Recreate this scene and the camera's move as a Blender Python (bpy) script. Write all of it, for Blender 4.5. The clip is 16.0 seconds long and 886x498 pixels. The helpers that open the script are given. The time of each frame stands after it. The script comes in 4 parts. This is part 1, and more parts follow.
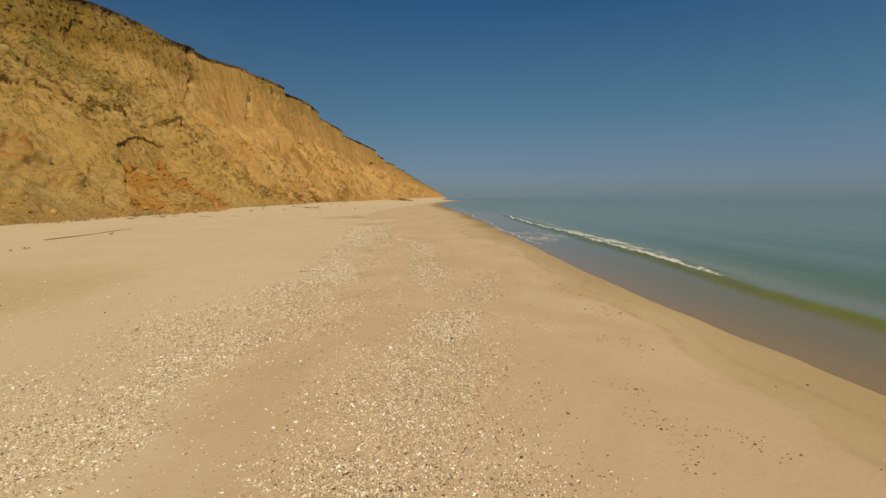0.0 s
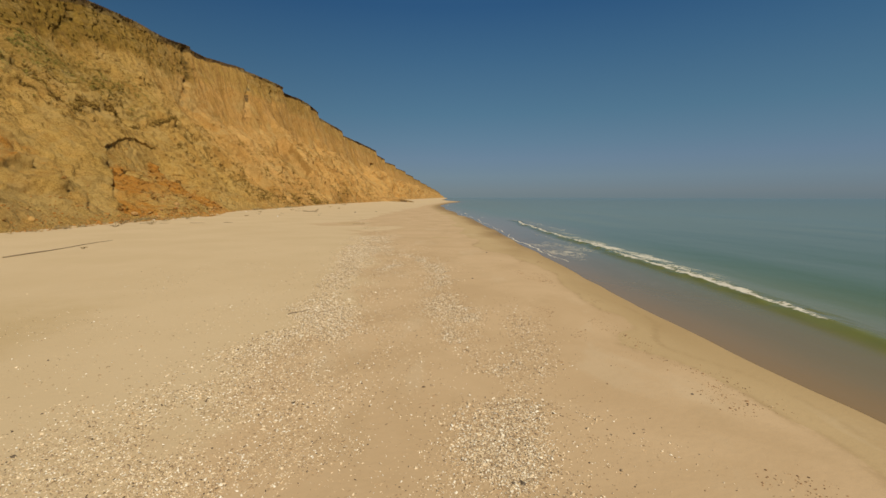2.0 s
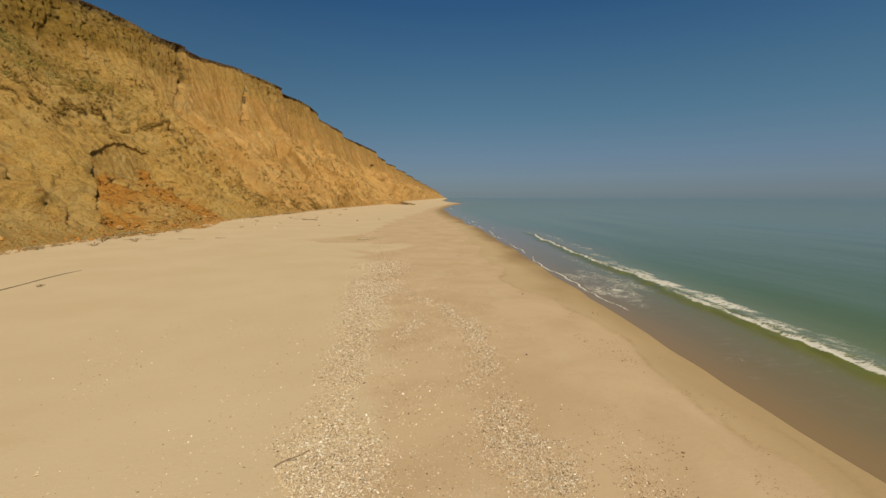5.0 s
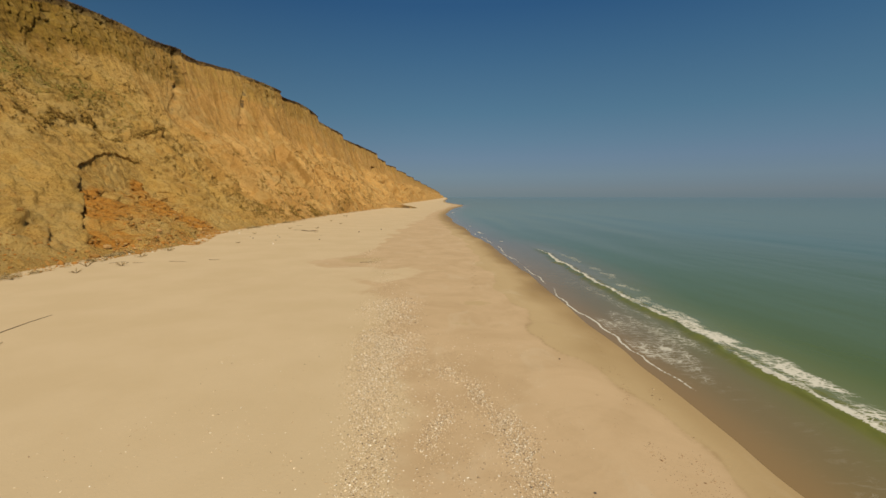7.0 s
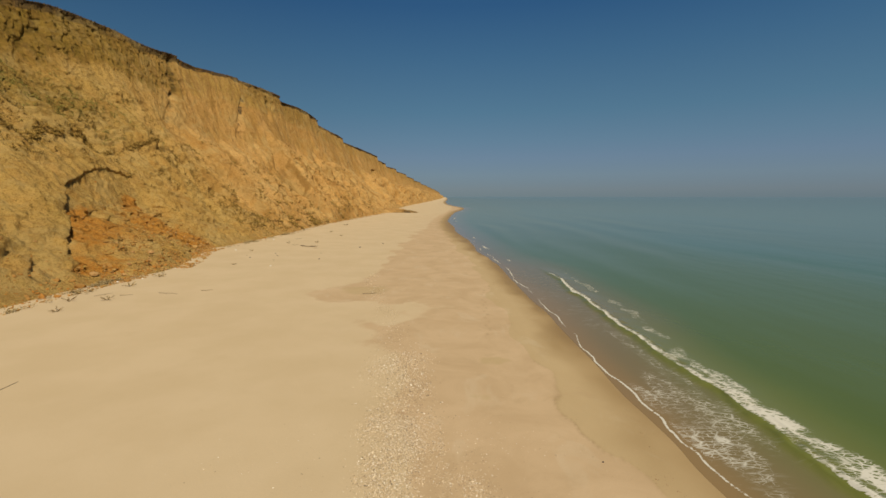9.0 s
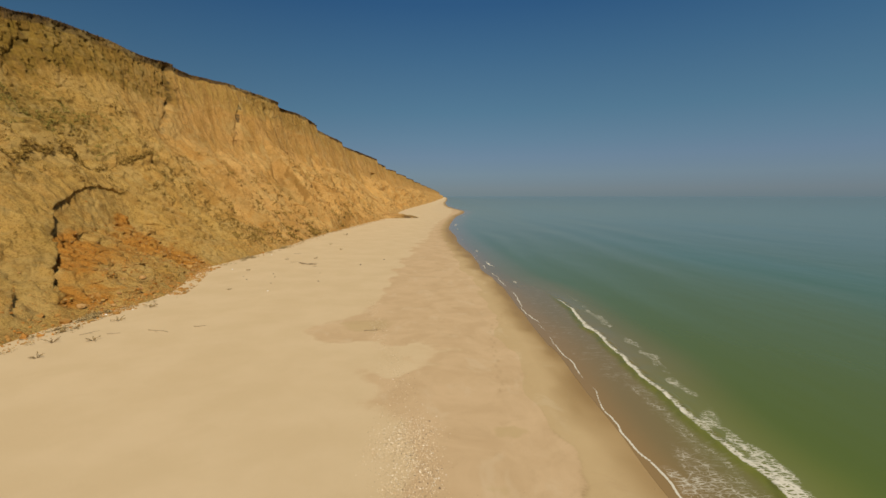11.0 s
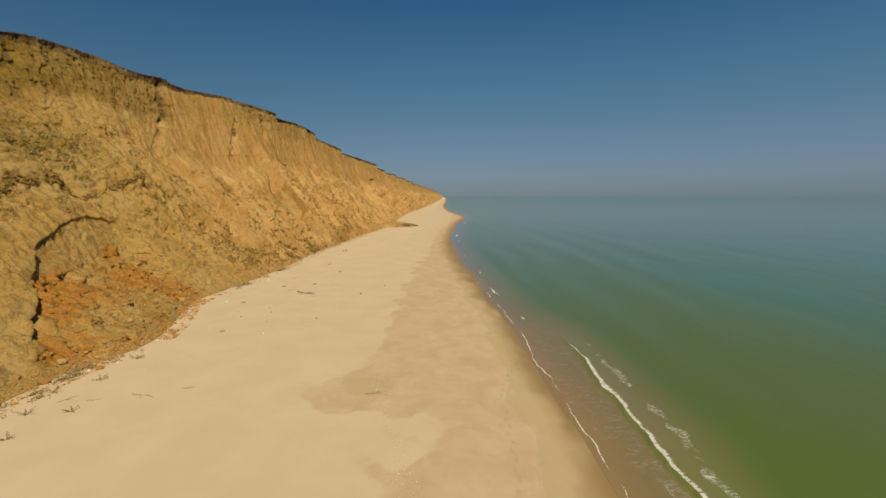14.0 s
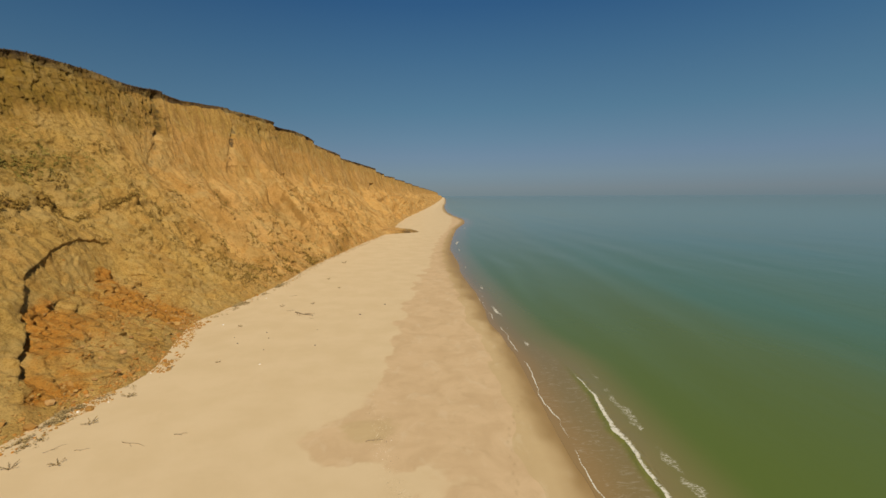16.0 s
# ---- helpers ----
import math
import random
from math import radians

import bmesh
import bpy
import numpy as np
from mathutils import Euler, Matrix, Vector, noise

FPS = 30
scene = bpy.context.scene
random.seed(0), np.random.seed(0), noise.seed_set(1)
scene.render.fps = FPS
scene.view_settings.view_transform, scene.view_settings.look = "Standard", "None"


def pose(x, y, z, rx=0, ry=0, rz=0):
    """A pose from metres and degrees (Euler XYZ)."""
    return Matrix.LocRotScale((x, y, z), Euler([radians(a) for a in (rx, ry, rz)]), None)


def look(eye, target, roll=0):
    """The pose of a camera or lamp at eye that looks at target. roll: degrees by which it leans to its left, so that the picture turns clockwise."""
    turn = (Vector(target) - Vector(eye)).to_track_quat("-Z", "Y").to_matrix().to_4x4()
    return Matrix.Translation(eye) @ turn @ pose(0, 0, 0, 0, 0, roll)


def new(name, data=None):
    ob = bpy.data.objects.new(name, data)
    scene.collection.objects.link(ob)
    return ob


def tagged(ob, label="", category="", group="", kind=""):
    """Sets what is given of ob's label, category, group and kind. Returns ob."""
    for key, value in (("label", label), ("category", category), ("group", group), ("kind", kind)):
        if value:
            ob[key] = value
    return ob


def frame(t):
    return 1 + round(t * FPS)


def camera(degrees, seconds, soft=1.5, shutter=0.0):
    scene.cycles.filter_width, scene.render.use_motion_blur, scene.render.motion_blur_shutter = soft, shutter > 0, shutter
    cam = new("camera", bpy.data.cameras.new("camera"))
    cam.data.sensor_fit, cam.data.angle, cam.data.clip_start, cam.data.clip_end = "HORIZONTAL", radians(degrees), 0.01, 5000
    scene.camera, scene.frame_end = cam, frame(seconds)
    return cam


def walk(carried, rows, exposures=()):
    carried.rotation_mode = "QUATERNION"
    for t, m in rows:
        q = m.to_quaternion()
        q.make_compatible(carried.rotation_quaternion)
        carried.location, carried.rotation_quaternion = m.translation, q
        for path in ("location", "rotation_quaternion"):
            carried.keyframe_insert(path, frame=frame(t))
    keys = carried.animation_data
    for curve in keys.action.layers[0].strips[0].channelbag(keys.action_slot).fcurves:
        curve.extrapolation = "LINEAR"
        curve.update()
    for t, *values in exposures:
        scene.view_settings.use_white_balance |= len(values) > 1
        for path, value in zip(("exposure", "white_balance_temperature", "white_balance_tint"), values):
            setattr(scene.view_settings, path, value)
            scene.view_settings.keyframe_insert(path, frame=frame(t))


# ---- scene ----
cam = camera(88, 16.0)
# seconds, eye x y z, yaw, pitch, roll
PATH = [
    (0.0, -0.001, -0.031, 1.566, 0.32, -6.43, -0.17),
    (0.5, -0.120, 0.591, 1.692, 0.32, -6.42, -0.15),
    (1.0, -0.229, 1.117, 1.778, 0.32, -6.41, -0.14),
    (1.5, -0.337, 1.587, 1.847, 0.31, -6.41, -0.13),
    (2.0, -0.448, 2.031, 1.913, 0.31, -6.41, -0.13),
    (2.5, -0.565, 2.469, 1.991, 0.31, -6.41, -0.12),
    (3.0, -0.690, 2.915, 2.089, 0.30, -6.41, -0.11),
    (3.5, -0.822, 3.377, 2.215, 0.30, -6.42, -0.11),
    (4.0, -0.962, 3.858, 2.371, 0.29, -6.42, -0.10),
    (6.5, -1.701, 6.468, 3.645, 0.27, -6.48, -0.08),
    (7.0, -1.842, 6.994, 3.986, 0.26, -6.50, -0.07),
    (7.5, -1.976, 7.507, 4.349, 0.26, -6.51, -0.06),
    (8.0, -2.102, 8.003, 4.730, 0.25, -6.53, -0.06),
    (8.5, -2.219, 8.480, 5.126, 0.24, -6.54, -0.05),
    (9.0, -2.327, 8.935, 5.533, 0.23, -6.56, -0.04),
    (11.5, -2.749, 10.917, 7.660, 0.17, -6.63, 0.03),
    (12.0, -2.818, 11.275, 8.093, 0.16, -6.64, 0.04),
    (12.5, -2.885, 11.630, 8.528, 0.15, -6.66, 0.07),
    (13.0, -2.951, 11.982, 8.964, 0.13, -6.67, 0.09),
    (13.5, -3.016, 12.334, 9.404, 0.11, -6.67, 0.11),
    (14.0, -3.080, 12.683, 9.846, 0.09, -6.68, 0.14),
    (14.5, -3.140, 13.024, 10.292, 0.07, -6.69, 0.17),
    (15.0, -3.195, 13.345, 10.743, 0.05, -6.69, 0.21),
    (15.5, -3.239, 13.631, 11.197, 0.03, -6.69, 0.24),
    (16.0, -3.265, 13.857, 11.655, 0.00, -6.69, 0.29),
]
walk(cam, [(t, pose(x, y, z, 90 + pi, 0, yw) @ pose(0, 0, 0, 0, 0, -ro)) for t, x, y, z, yw, pi, ro in PATH],
     exposures=[(0, -0.24), (4, -0.23), (9, -0.21), (16, -0.11)])

# ---- sky and sun ----
SUN_DIR = Vector((0.39, -0.62, 0.68)).normalized()
w = bpy.data.worlds.new("world")
scene.world = w
w.use_nodes = True
wn, wl = w.node_tree.nodes, w.node_tree.links
sky = wn.new("ShaderNodeTexSky")
sky.sky_type, sky.sun_disc = "NISHITA", False
sky.sun_elevation = math.asin(SUN_DIR.z)
sky.sun_rotation = math.atan2(SUN_DIR.x, SUN_DIR.y)
sky.altitude, sky.air_density, sky.dust_density, sky.ozone_density = 0, 0.7, 0.0, 2.0
hue = wn.new("ShaderNodeHueSaturation")
hue.inputs["Saturation"].default_value = 1.2
wl.new(sky.outputs[0], hue.inputs["Color"])
# even sea haze over the whole sky
haze = wn.new("ShaderNodeMix")
haze.data_type = "RGBA"
haze.inputs[0].default_value = 0.78
coord = wn.new("ShaderNodeTexCoord")
axes = wn.new("ShaderNodeSeparateXYZ")
veil = wn.new("ShaderNodeValToRGB")
VEIL = [(0.0, (0.169, 0.296, 0.423)), (0.015, (0.258, 0.349, 0.454)), (0.045, (0.319, 0.445, 0.567)), (0.081, (0.310, 0.462, 0.640)),
        (0.116, (0.262, 0.458, 0.635)), (0.173, (0.190, 0.415, 0.605)), (0.279, (0.113, 0.309, 0.546)), (0.365, (0.061, 0.217, 0.481)), (1.0, (0.03, 0.14, 0.38))]
for k, (p, c) in enumerate(VEIL):
    if k > 1:
        veil.color_ramp.elements.new(p)
for k, (p, c) in enumerate(VEIL):
    veil.color_ramp.elements[k].position, veil.color_ramp.elements[k].color = p, (*c, 1)
lift = wn.new("ShaderNodeMix")
lift.data_type, lift.blend_type = "RGBA", "MULTIPLY"
lift.inputs[0].default_value, lift.inputs[7].default_value = 1.0, (10, 10, 10, 1)
wl.new(coord.outputs["Generated"], axes.inputs[0])
wl.new(axes.outputs["Z"], veil.inputs[0])
wl.new(veil.outputs[0], lift.inputs[6])
turn = wn.new("ShaderNodeMapRange")
turn.interpolation_type = "SMOOTHSTEP"
for sock, v in zip(turn.inputs[1:5], (-0.85, 0.1, 0.74, 1.0)):
    sock.default_value = v
dusk = wn.new("ShaderNodeMix")
dusk.data_type, dusk.blend_type = "RGBA", "MULTIPLY"
dusk.inputs[0].default_value = 1.0
wl.new(axes.outputs["X"], turn.inputs["Value"])
wl.new(lift.outputs[2], dusk.inputs[6])
wl.new(turn.outputs[0], dusk.inputs[7])
wl.new(dusk.outputs[2], haze.inputs[7])
wl.new(hue.outputs[0], haze.inputs[6])
wl.new(haze.outputs[2], wn["Background"].inputs[0])
wn["Background"].inputs[1].default_value = 0.055
sun = new("sun", bpy.data.lights.new("sun", "SUN"))
sun.data.energy, sun.data.angle, sun.data.color = 5.0, radians(0.5), (1.0, 0.905, 0.735)
sun.matrix_world = look(SUN_DIR * 60, (0, 0, 0))

# ---- noise and shape helpers ----
def lattice(ix, iy, iz, seed):
    h = (ix * 374761393 + iy * 668265263 + iz * 2246822519 + seed * 3266489917) & 0xFFFFFFFF
    h = ((h ^ (h >> 13)) * 1274126177) & 0xFFFFFFFF
    h = ((h ^ (h >> 15)) * 1103515245) & 0xFFFFFFFF
    return (h ^ (h >> 16)) / 4294967295.0


def vnoise(x, y, z=0.0, seed=0):
    """Value noise, about -1 to 1."""
    x, y, z = np.broadcast_arrays(np.asarray(x, float), np.asarray(y, float), np.asarray(z, float))
    fx, fy, fz = np.floor(x), np.floor(y), np.floor(z)
    ix, iy, iz = fx.astype(np.int64), fy.astype(np.int64), fz.astype(np.int64)
    tx, ty, tz = x - fx, y - fy, z - fz
    tx, ty, tz = [q * q * q * (q * (q * 6 - 15) + 10) for q in (tx, ty, tz)]
    tot = 0.0
    for a in (0, 1):
        for b in (0, 1):
            for c in (0, 1):
                wgt = (tx if a else 1 - tx) * (ty if b else 1 - ty) * (tz if c else 1 - tz)
                tot = tot + wgt * lattice(ix + a, iy + b, iz + c, seed)
    return tot * 2 - 1


def fbm(x, y, z=0.0, seed=0, octaves=4, gain=0.5):
    tot, amp = 0.0, 1.0
    for o in range(octaves):
        k = 2.03 ** o
        tot = tot + amp * vnoise(np.asarray(x) * k, np.asarray(y) * k, np.asarray(z) * k, seed + 17 * o)
        amp *= gain
    return tot


def sstep(a, b, v):
    q = np.clip((np.asarray(v, float) - a) / (b - a), 0, 1)
    return q * q * (3 - 2 * q)


def track(pairs):
    """A smooth plan line: y to x through a few places."""
    ys = np.array([p[0] for p in pairs], float)
    xs = np.array([p[1] for p in pairs], float)
    m = np.gradient(xs, ys)

    def f(y):
        y = np.clip(np.asarray(y, float), ys[0], ys[-1])
        i = np.clip(np.searchsorted(ys, y) - 1, 0, len(ys) - 2)
        h = ys[i + 1] - ys[i]
        q = (y - ys[i]) / h
        return ((2 * q ** 3 - 3 * q ** 2 + 1) * xs[i] + (q ** 3 - 2 * q ** 2 + q) * h * m[i]
                + (-2 * q ** 3 + 3 * q ** 2) * xs[i + 1] + (q ** 3 - q ** 2) * h * m[i + 1])
    return f


def grid_mesh(name, vx, vy, vz, material, attrs=None, smooth=True, flip=False):
    """One mesh from 2D arrays of coordinates, with float attributes on its vertices."""
    r, c = vx.shape
    co = np.stack([vx, vy, vz], -1).reshape(-1, 3)
    idx = np.arange(r * c).reshape(r, c)
    q = np.stack([idx[:-1, :-1], idx[:-1, 1:], idx[1:, 1:], idx[1:, :-1]], -1).reshape(-1, 4)
    if flip:
        q = q[:, ::-1]
    return raw_mesh(name, co, q, material, {k: v.reshape(-1) for k, v in (attrs or {}).items()}, smooth)


def raw_mesh(name, co, faces, material, attrs=None, smooth=True):
    me = bpy.data.meshes.new(name)
    n = faces.shape[1]
    me.vertices.add(len(co))
    me.vertices.foreach_set("co", np.ascontiguousarray(co, np.float32).reshape(-1))
    me.loops.add(faces.size)
    me.loops.foreach_set("vertex_index", np.ascontiguousarray(faces, np.int32).reshape(-1))
    me.polygons.add(len(faces))
    me.polygons.foreach_set("loop_start", np.arange(0, faces.size, n, dtype=np.int32))
    me.polygons.foreach_set("use_smooth", np.full(len(faces), smooth))
    me.update(calc_edges=True)
    for k, v in (attrs or {}).items():
        a = me.attributes.new(k, "FLOAT", "POINT")
        a.data.foreach_set("value", np.ascontiguousarray(v, np.float32))
    if material:
        me.materials.append(material)
    return new(name, me)


def part(name, bm, material, parent=None, label="", smooth=True):
    me = bpy.data.meshes.new(name)
    bm.to_mesh(me)
    bm.free()
    me.materials.append(material)
    me.polygons.foreach_set("use_smooth", np.full(len(me.polygons), smooth))
    ob = new(name, me)
    if parent:
        ob.parent = parent
    return tagged(ob, label=label)


def empty(name, m, **tags):
    ob = new(name)
    ob.empty_display_size = 0.1
    ob.matrix_world = m
    return tagged(ob, **tags)


# ---- materials ----
class Mat:
    """Short hand for node materials."""

    def __init__(self, name, rough=0.9, spec=0.2):
        self.m = bpy.data.materials.new(name)
        self.m.use_nodes = True
        self.t = self.m.node_tree
        self.b = self.t.nodes["Principled BSDF"]
        self.b.inputs["Roughness"].default_value = rough
        self.b.inputs["Specular IOR Level"].default_value = spec
        self.pos = self.t.nodes.new("ShaderNodeNewGeometry").outputs["Position"]

    def put(self, sock, v):
        if isinstance(v, bpy.types.NodeSocket):
            self.t.links.new(v, sock)
        elif isinstance(v, tuple) and len(v) == 3 and sock.type == "RGBA":
            sock.default_value = (*v, 1)
        else:
            sock.default_value = v

    def attr(self, name):
        n = self.t.nodes.new("ShaderNodeAttribute")
        n.attribute_name = name
        return n.outputs["Fac"]

    def noise(self, scale, detail=4.0, rough=0.55, stretch=(1, 1, 1), warp=0.0):
        mp = self.t.nodes.new("ShaderNodeMapping")
        mp.inputs["Scale"].default_value = stretch
        self.t.links.new(self.pos, mp.inputs["Vector"])
        n = self.t.nodes.new("ShaderNodeTexNoise")
        n.inputs["Scale"].default_value, n.inputs["Detail"].default_value = scale, detail
        n.inputs["Roughness"].default_value, n.inputs["Distortion"].default_value = rough, warp
        self.t.links.new(mp.outputs[0], n.inputs["Vector"])
        return n.outputs["Fac"]

    def voronoi(self, scale, feature="F1", stretch=(1, 1, 1), out="Distance"):
        mp = self.t.nodes.new("ShaderNodeMapping")
        mp.inputs["Scale"].default_value = stretch
        self.t.links.new(self.pos, mp.inputs["Vector"])
        n = self.t.nodes.new("ShaderNodeTexVoronoi")
        n.feature = feature
        n.inputs["Scale"].default_value = scale
        self.t.links.new(mp.outputs[0], n.inputs["Vector"])
        return n.outputs[out]

    def math(self, op, a, b=0.0, c=0.0):
        n = self.t.nodes.new("ShaderNodeMath")
        n.operation = op
        for s, v in zip(n.inputs, (a, b, c)):
            self.put(s, v)
        return n.outputs[0]

    def step(self, v, a, b, lo=0.0, hi=1.0):
        n = self.t.nodes.new("ShaderNodeMapRange")
        n.interpolation_type = "SMOOTHSTEP"
        for s, q in zip(n.inputs, (v, a, b, lo, hi)):
            self.put(s, q)
        return n.outputs[0]

    def mix(self, f, a, b, mode="MIX"):
        n = self.t.nodes.new("ShaderNodeMix")
        n.data_type, n.blend_type = "RGBA", mode
        self.put(n.inputs[0], f)
        self.put(n.inputs[6], a)
        self.put(n.inputs[7], b)
        return n.outputs[2]

    def bump(self, h, dist, strength=1.0, prev=None):
        n = self.t.nodes.new("ShaderNodeBump")
        n.inputs["Strength"].default_value, n.inputs["Distance"].default_value = strength, dist
        self.t.links.new(h, n.inputs["Height"])
        if prev:
            self.t.links.new(prev, n.inputs["Normal"])
        return n.outputs[0]

    def done(self, color, rough=None, normal=None, alpha=None):
        self.put(self.b.inputs["Base Color"], color)
        if rough is not None:
            self.put(self.b.inputs["Roughness"], rough)
        if normal is not None:
            self.put(self.b.inputs["Normal"], normal)
        if alpha is not None:
            self.put(self.b.inputs["Alpha"], alpha)
        return self.m


def sand_material():
    m = Mat("beach_sand", 0.95, 0.15)
    big, mid, fine = m.noise(0.35, 5), m.noise(1.6, 5, 0.6), m.noise(240, 2, 0.7)
    damp = m.step(m.math("ADD", m.attr("damp"), m.math("MULTIPLY_ADD", mid, 0.7, -0.35)), 0.25, 0.75)
    wet = m.attr("wet")
    olive = m.step(m.math("ADD", m.attr("olive"), m.math("MULTIPLY_ADD", mid, 0.3, -0.15)), 0.35, 0.65)
    dry = m.mix(m.step(big, 0.3, 0.7), (0.605, 0.451, 0.252), (0.645, 0.486, 0.281))
    dampc = m.mix(m.step(m.noise(0.5, 4, 0.6, warp=0.7), 0.3, 0.7), (0.535, 0.368, 0.196), (0.605, 0.425, 0.236))
    c = m.mix(damp, dry, dampc)
    c = m.mix(m.math("MULTIPLY", olive, 0.7), c, (0.500, 0.360, 0.172))
    c = m.mix(m.math("MULTIPLY", m.step(m.noise(0.55, 6, 0.65, warp=1.2), 0.52, 0.75), m.math("MULTIPLY_ADD", damp, 0.3, 0.08)), c, (0.44, 0.30, 0.15))
    c = m.mix(m.math("MULTIPLY", m.step(m.noise(0.9, 4, 0.6, warp=0.8, stretch=(1, 0.5, 1)), 0.55, 0.68), m.math("MULTIPLY", damp, 0.22)), c, (0.66, 0.53, 0.34))
    c = m.mix(m.math("MULTIPLY", m.attr("rim"), m.step(m.noise(9, 4, 0.7), 0.35, 0.6, 0.15, 0.75)), c, (0.36, 0.24, 0.11))
    grit = m.step(m.voronoi(110, out="Distance"), 0.0, 0.35)
    c = m.mix(m.math("MULTIPLY", m.math("SUBTRACT", 1.0, grit), m.math("MULTIPLY_ADD", m.attr("shelly"), 0.7, 0.08)), c, (0.34, 0.25, 0.15))
    c = m.mix(m.step(fine, 0.35, 0.75, 0.0, 0.2), c, (0.40, 0.29, 0.17))
    c = m.mix(wet, c, (0.290, 0.180, 0.066))
    r = m.step(wet, 0.3, 1.0, 0.95, 0.5)
    nb = m.bump(m.noise(14, 6, 0.65), 0.02, 0.25)
    nb = m.bump(m.noise(2.2, 4, 0.6), 0.06, 0.025, nb)
    return m.done(c, r, nb)


def clay_material():
    m = Mat("cliff_clay", 0.97, 0.1)
    big, mid = m.noise(0.12, 5, 0.6), m.noise(0.7, 6, 0.65, warp=0.6)
    fine, grain = m.noise(3.2, 6, 0.72), m.noise(8, 6, 0.8)
    streak = m.noise(1.0, 5, 0.65, stretch=(0.03, 1.1, 0.18))
    layer = m.noise(1.0, 4, 0.6, stretch=(0.072, 0.042, 0.536))
    run = m.noise(1.0, 6, 0.7, stretch=(0.06, 1.5, 0.16))
    wide = m.noise(1.0, 5, 0.6, stretch=(0.05, 0.34, 0.07), warp=0.4)
    ribs = m.noise(1.0, 5, 0.7, stretch=(0.4, 2.6, 0.55))
    crumb = m.voronoi(2.6, stretch=(1, 1, 1.2))
    up, soil, rust, pit, near = m.attr("upper"), m.attr("soil"), m.attr("rust"), m.attr("pitted"), m.attr("crumbly")
    low = m.mix(m.step(m.math("MULTIPLY_ADD", run, 0.6, m.math("MULTIPLY", wide, 0.4)), 0.38, 0.60), (0.342, 0.168, 0.033), (0.525, 0.293, 0.075))
    low = m.mix(m.math("MULTIPLY", m.step(big, 0.42, 0.62), 0.6), low, (0.477, 0.279, 0.081))
    low = m.mix(m.math("MULTIPLY", m.step(m.noise(0.35, 5, 0.7, warp=1.0), 0.5, 0.66), 0.45), low, (0.307, 0.148, 0.030))
    low = m.mix(m.math("MULTIPLY", m.step(m.noise(0.2, 4, 0.6, warp=1.4), 0.48, 0.62), 0.65), low, (0.477, 0.311, 0.108))
    low = m.mix(m.math("MULTIPLY", m.step(wide, 0.52, 0.64), 0.55), low, (0.549, 0.319, 0.085))
    low = m.mix(m.math("MULTIPLY", near, m.step(m.noise(0.45, 5, 0.65), 0.3, 0.6, 0.2, 0.6)), low, (0.435, 0.295, 0.082))
    high = m.mix(m.step(streak, 0.32, 0.68), (0.373, 0.192, 0.040), (0.501, 0.275, 0.069))
    high = m.mix(m.step(layer, 0.42, 0.6, 0.0, 0.6), high, (0.350, 0.195, 0.036))
    high = m.mix(m.math("MULTIPLY", m.step(m.noise(0.16, 4, 0.6, warp=0.8), 0.48, 0.62), 0.6), high, (0.509, 0.290, 0.091))
    high = m.mix(m.math("MULTIPLY", m.step(m.math("ADD", m.attr("lipband"), m.math("MULTIPLY_ADD", mid, 0.8, -0.4)), 0.2, 0.9), 0.9), high, m.mix(m.step(m.noise(1.0, 5, 0.7, stretch=(0.5, 1.5, 0.5)), 0.42, 0.6), (0.34, 0.222, 0.036), (0.20, 0.118, 0.024)))
    # ribs of the upper band drawn in colour, darker where pits lie
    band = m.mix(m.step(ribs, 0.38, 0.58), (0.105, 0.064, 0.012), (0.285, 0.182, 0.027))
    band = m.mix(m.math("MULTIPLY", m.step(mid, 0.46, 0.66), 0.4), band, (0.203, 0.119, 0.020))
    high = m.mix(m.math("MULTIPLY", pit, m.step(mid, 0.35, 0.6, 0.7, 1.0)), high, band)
    c = m.mix(m.step(m.math("ADD", up, m.math("MULTIPLY_ADD", mid, 0.8, -0.4)), 0.2, 0.8), low, high)
    c = m.mix(m.math("MULTIPLY_ADD", near, -0.4, 0.42), c, m.mix(m.step(wide, 0.4, 0.6), (0.490, 0.255, 0.092), (0.66, 0.38, 0.150)))
    c = m.mix(m.math("MULTIPLY", m.step(streak, 0.5, 0.72), 0.3), c, (0.318, 0.156, 0.030))
    # gully bottoms browner than the ribs, following the relief
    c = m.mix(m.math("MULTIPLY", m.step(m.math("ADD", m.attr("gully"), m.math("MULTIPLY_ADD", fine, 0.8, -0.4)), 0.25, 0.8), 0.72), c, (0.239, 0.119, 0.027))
    rustc = m.mix(m.step(fine, 0.35, 0.65), (0.360, 0.142, 0.020), (0.490, 0.235, 0.045))
    red = m.step(m.math("ADD", rust, m.math("MULTIPLY_ADD", mid, 1.3, -0.65)), 0.25, 0.8)
    c = m.mix(red, c, rustc)
    c = m.mix(m.math("MULTIPLY", m.attr("fan"), 0.75), c, (0.342, 0.177, 0.041))
    c = m.mix(m.math("MULTIPLY", m.step(m.math("ADD", m.attr("green"), m.math("MULTIPLY_ADD", fine, 1.4, -0.7)), 0.30, 0.85), 0.78), c, (0.219, 0.141, 0.030))
    c = m.mix(m.math("MULTIPLY", m.step(fine, 0.54, 0.64), m.math("MULTIPLY_ADD", near, 0.25, 0.33)), c, (0.209, 0.113, 0.023))
    c = m.mix(m.math("MULTIPLY", m.step(grain, 0.50, 0.60), m.math("MULTIPLY_ADD", near, 0.28, 0.37)), c, (0.218, 0.120, 0.026))
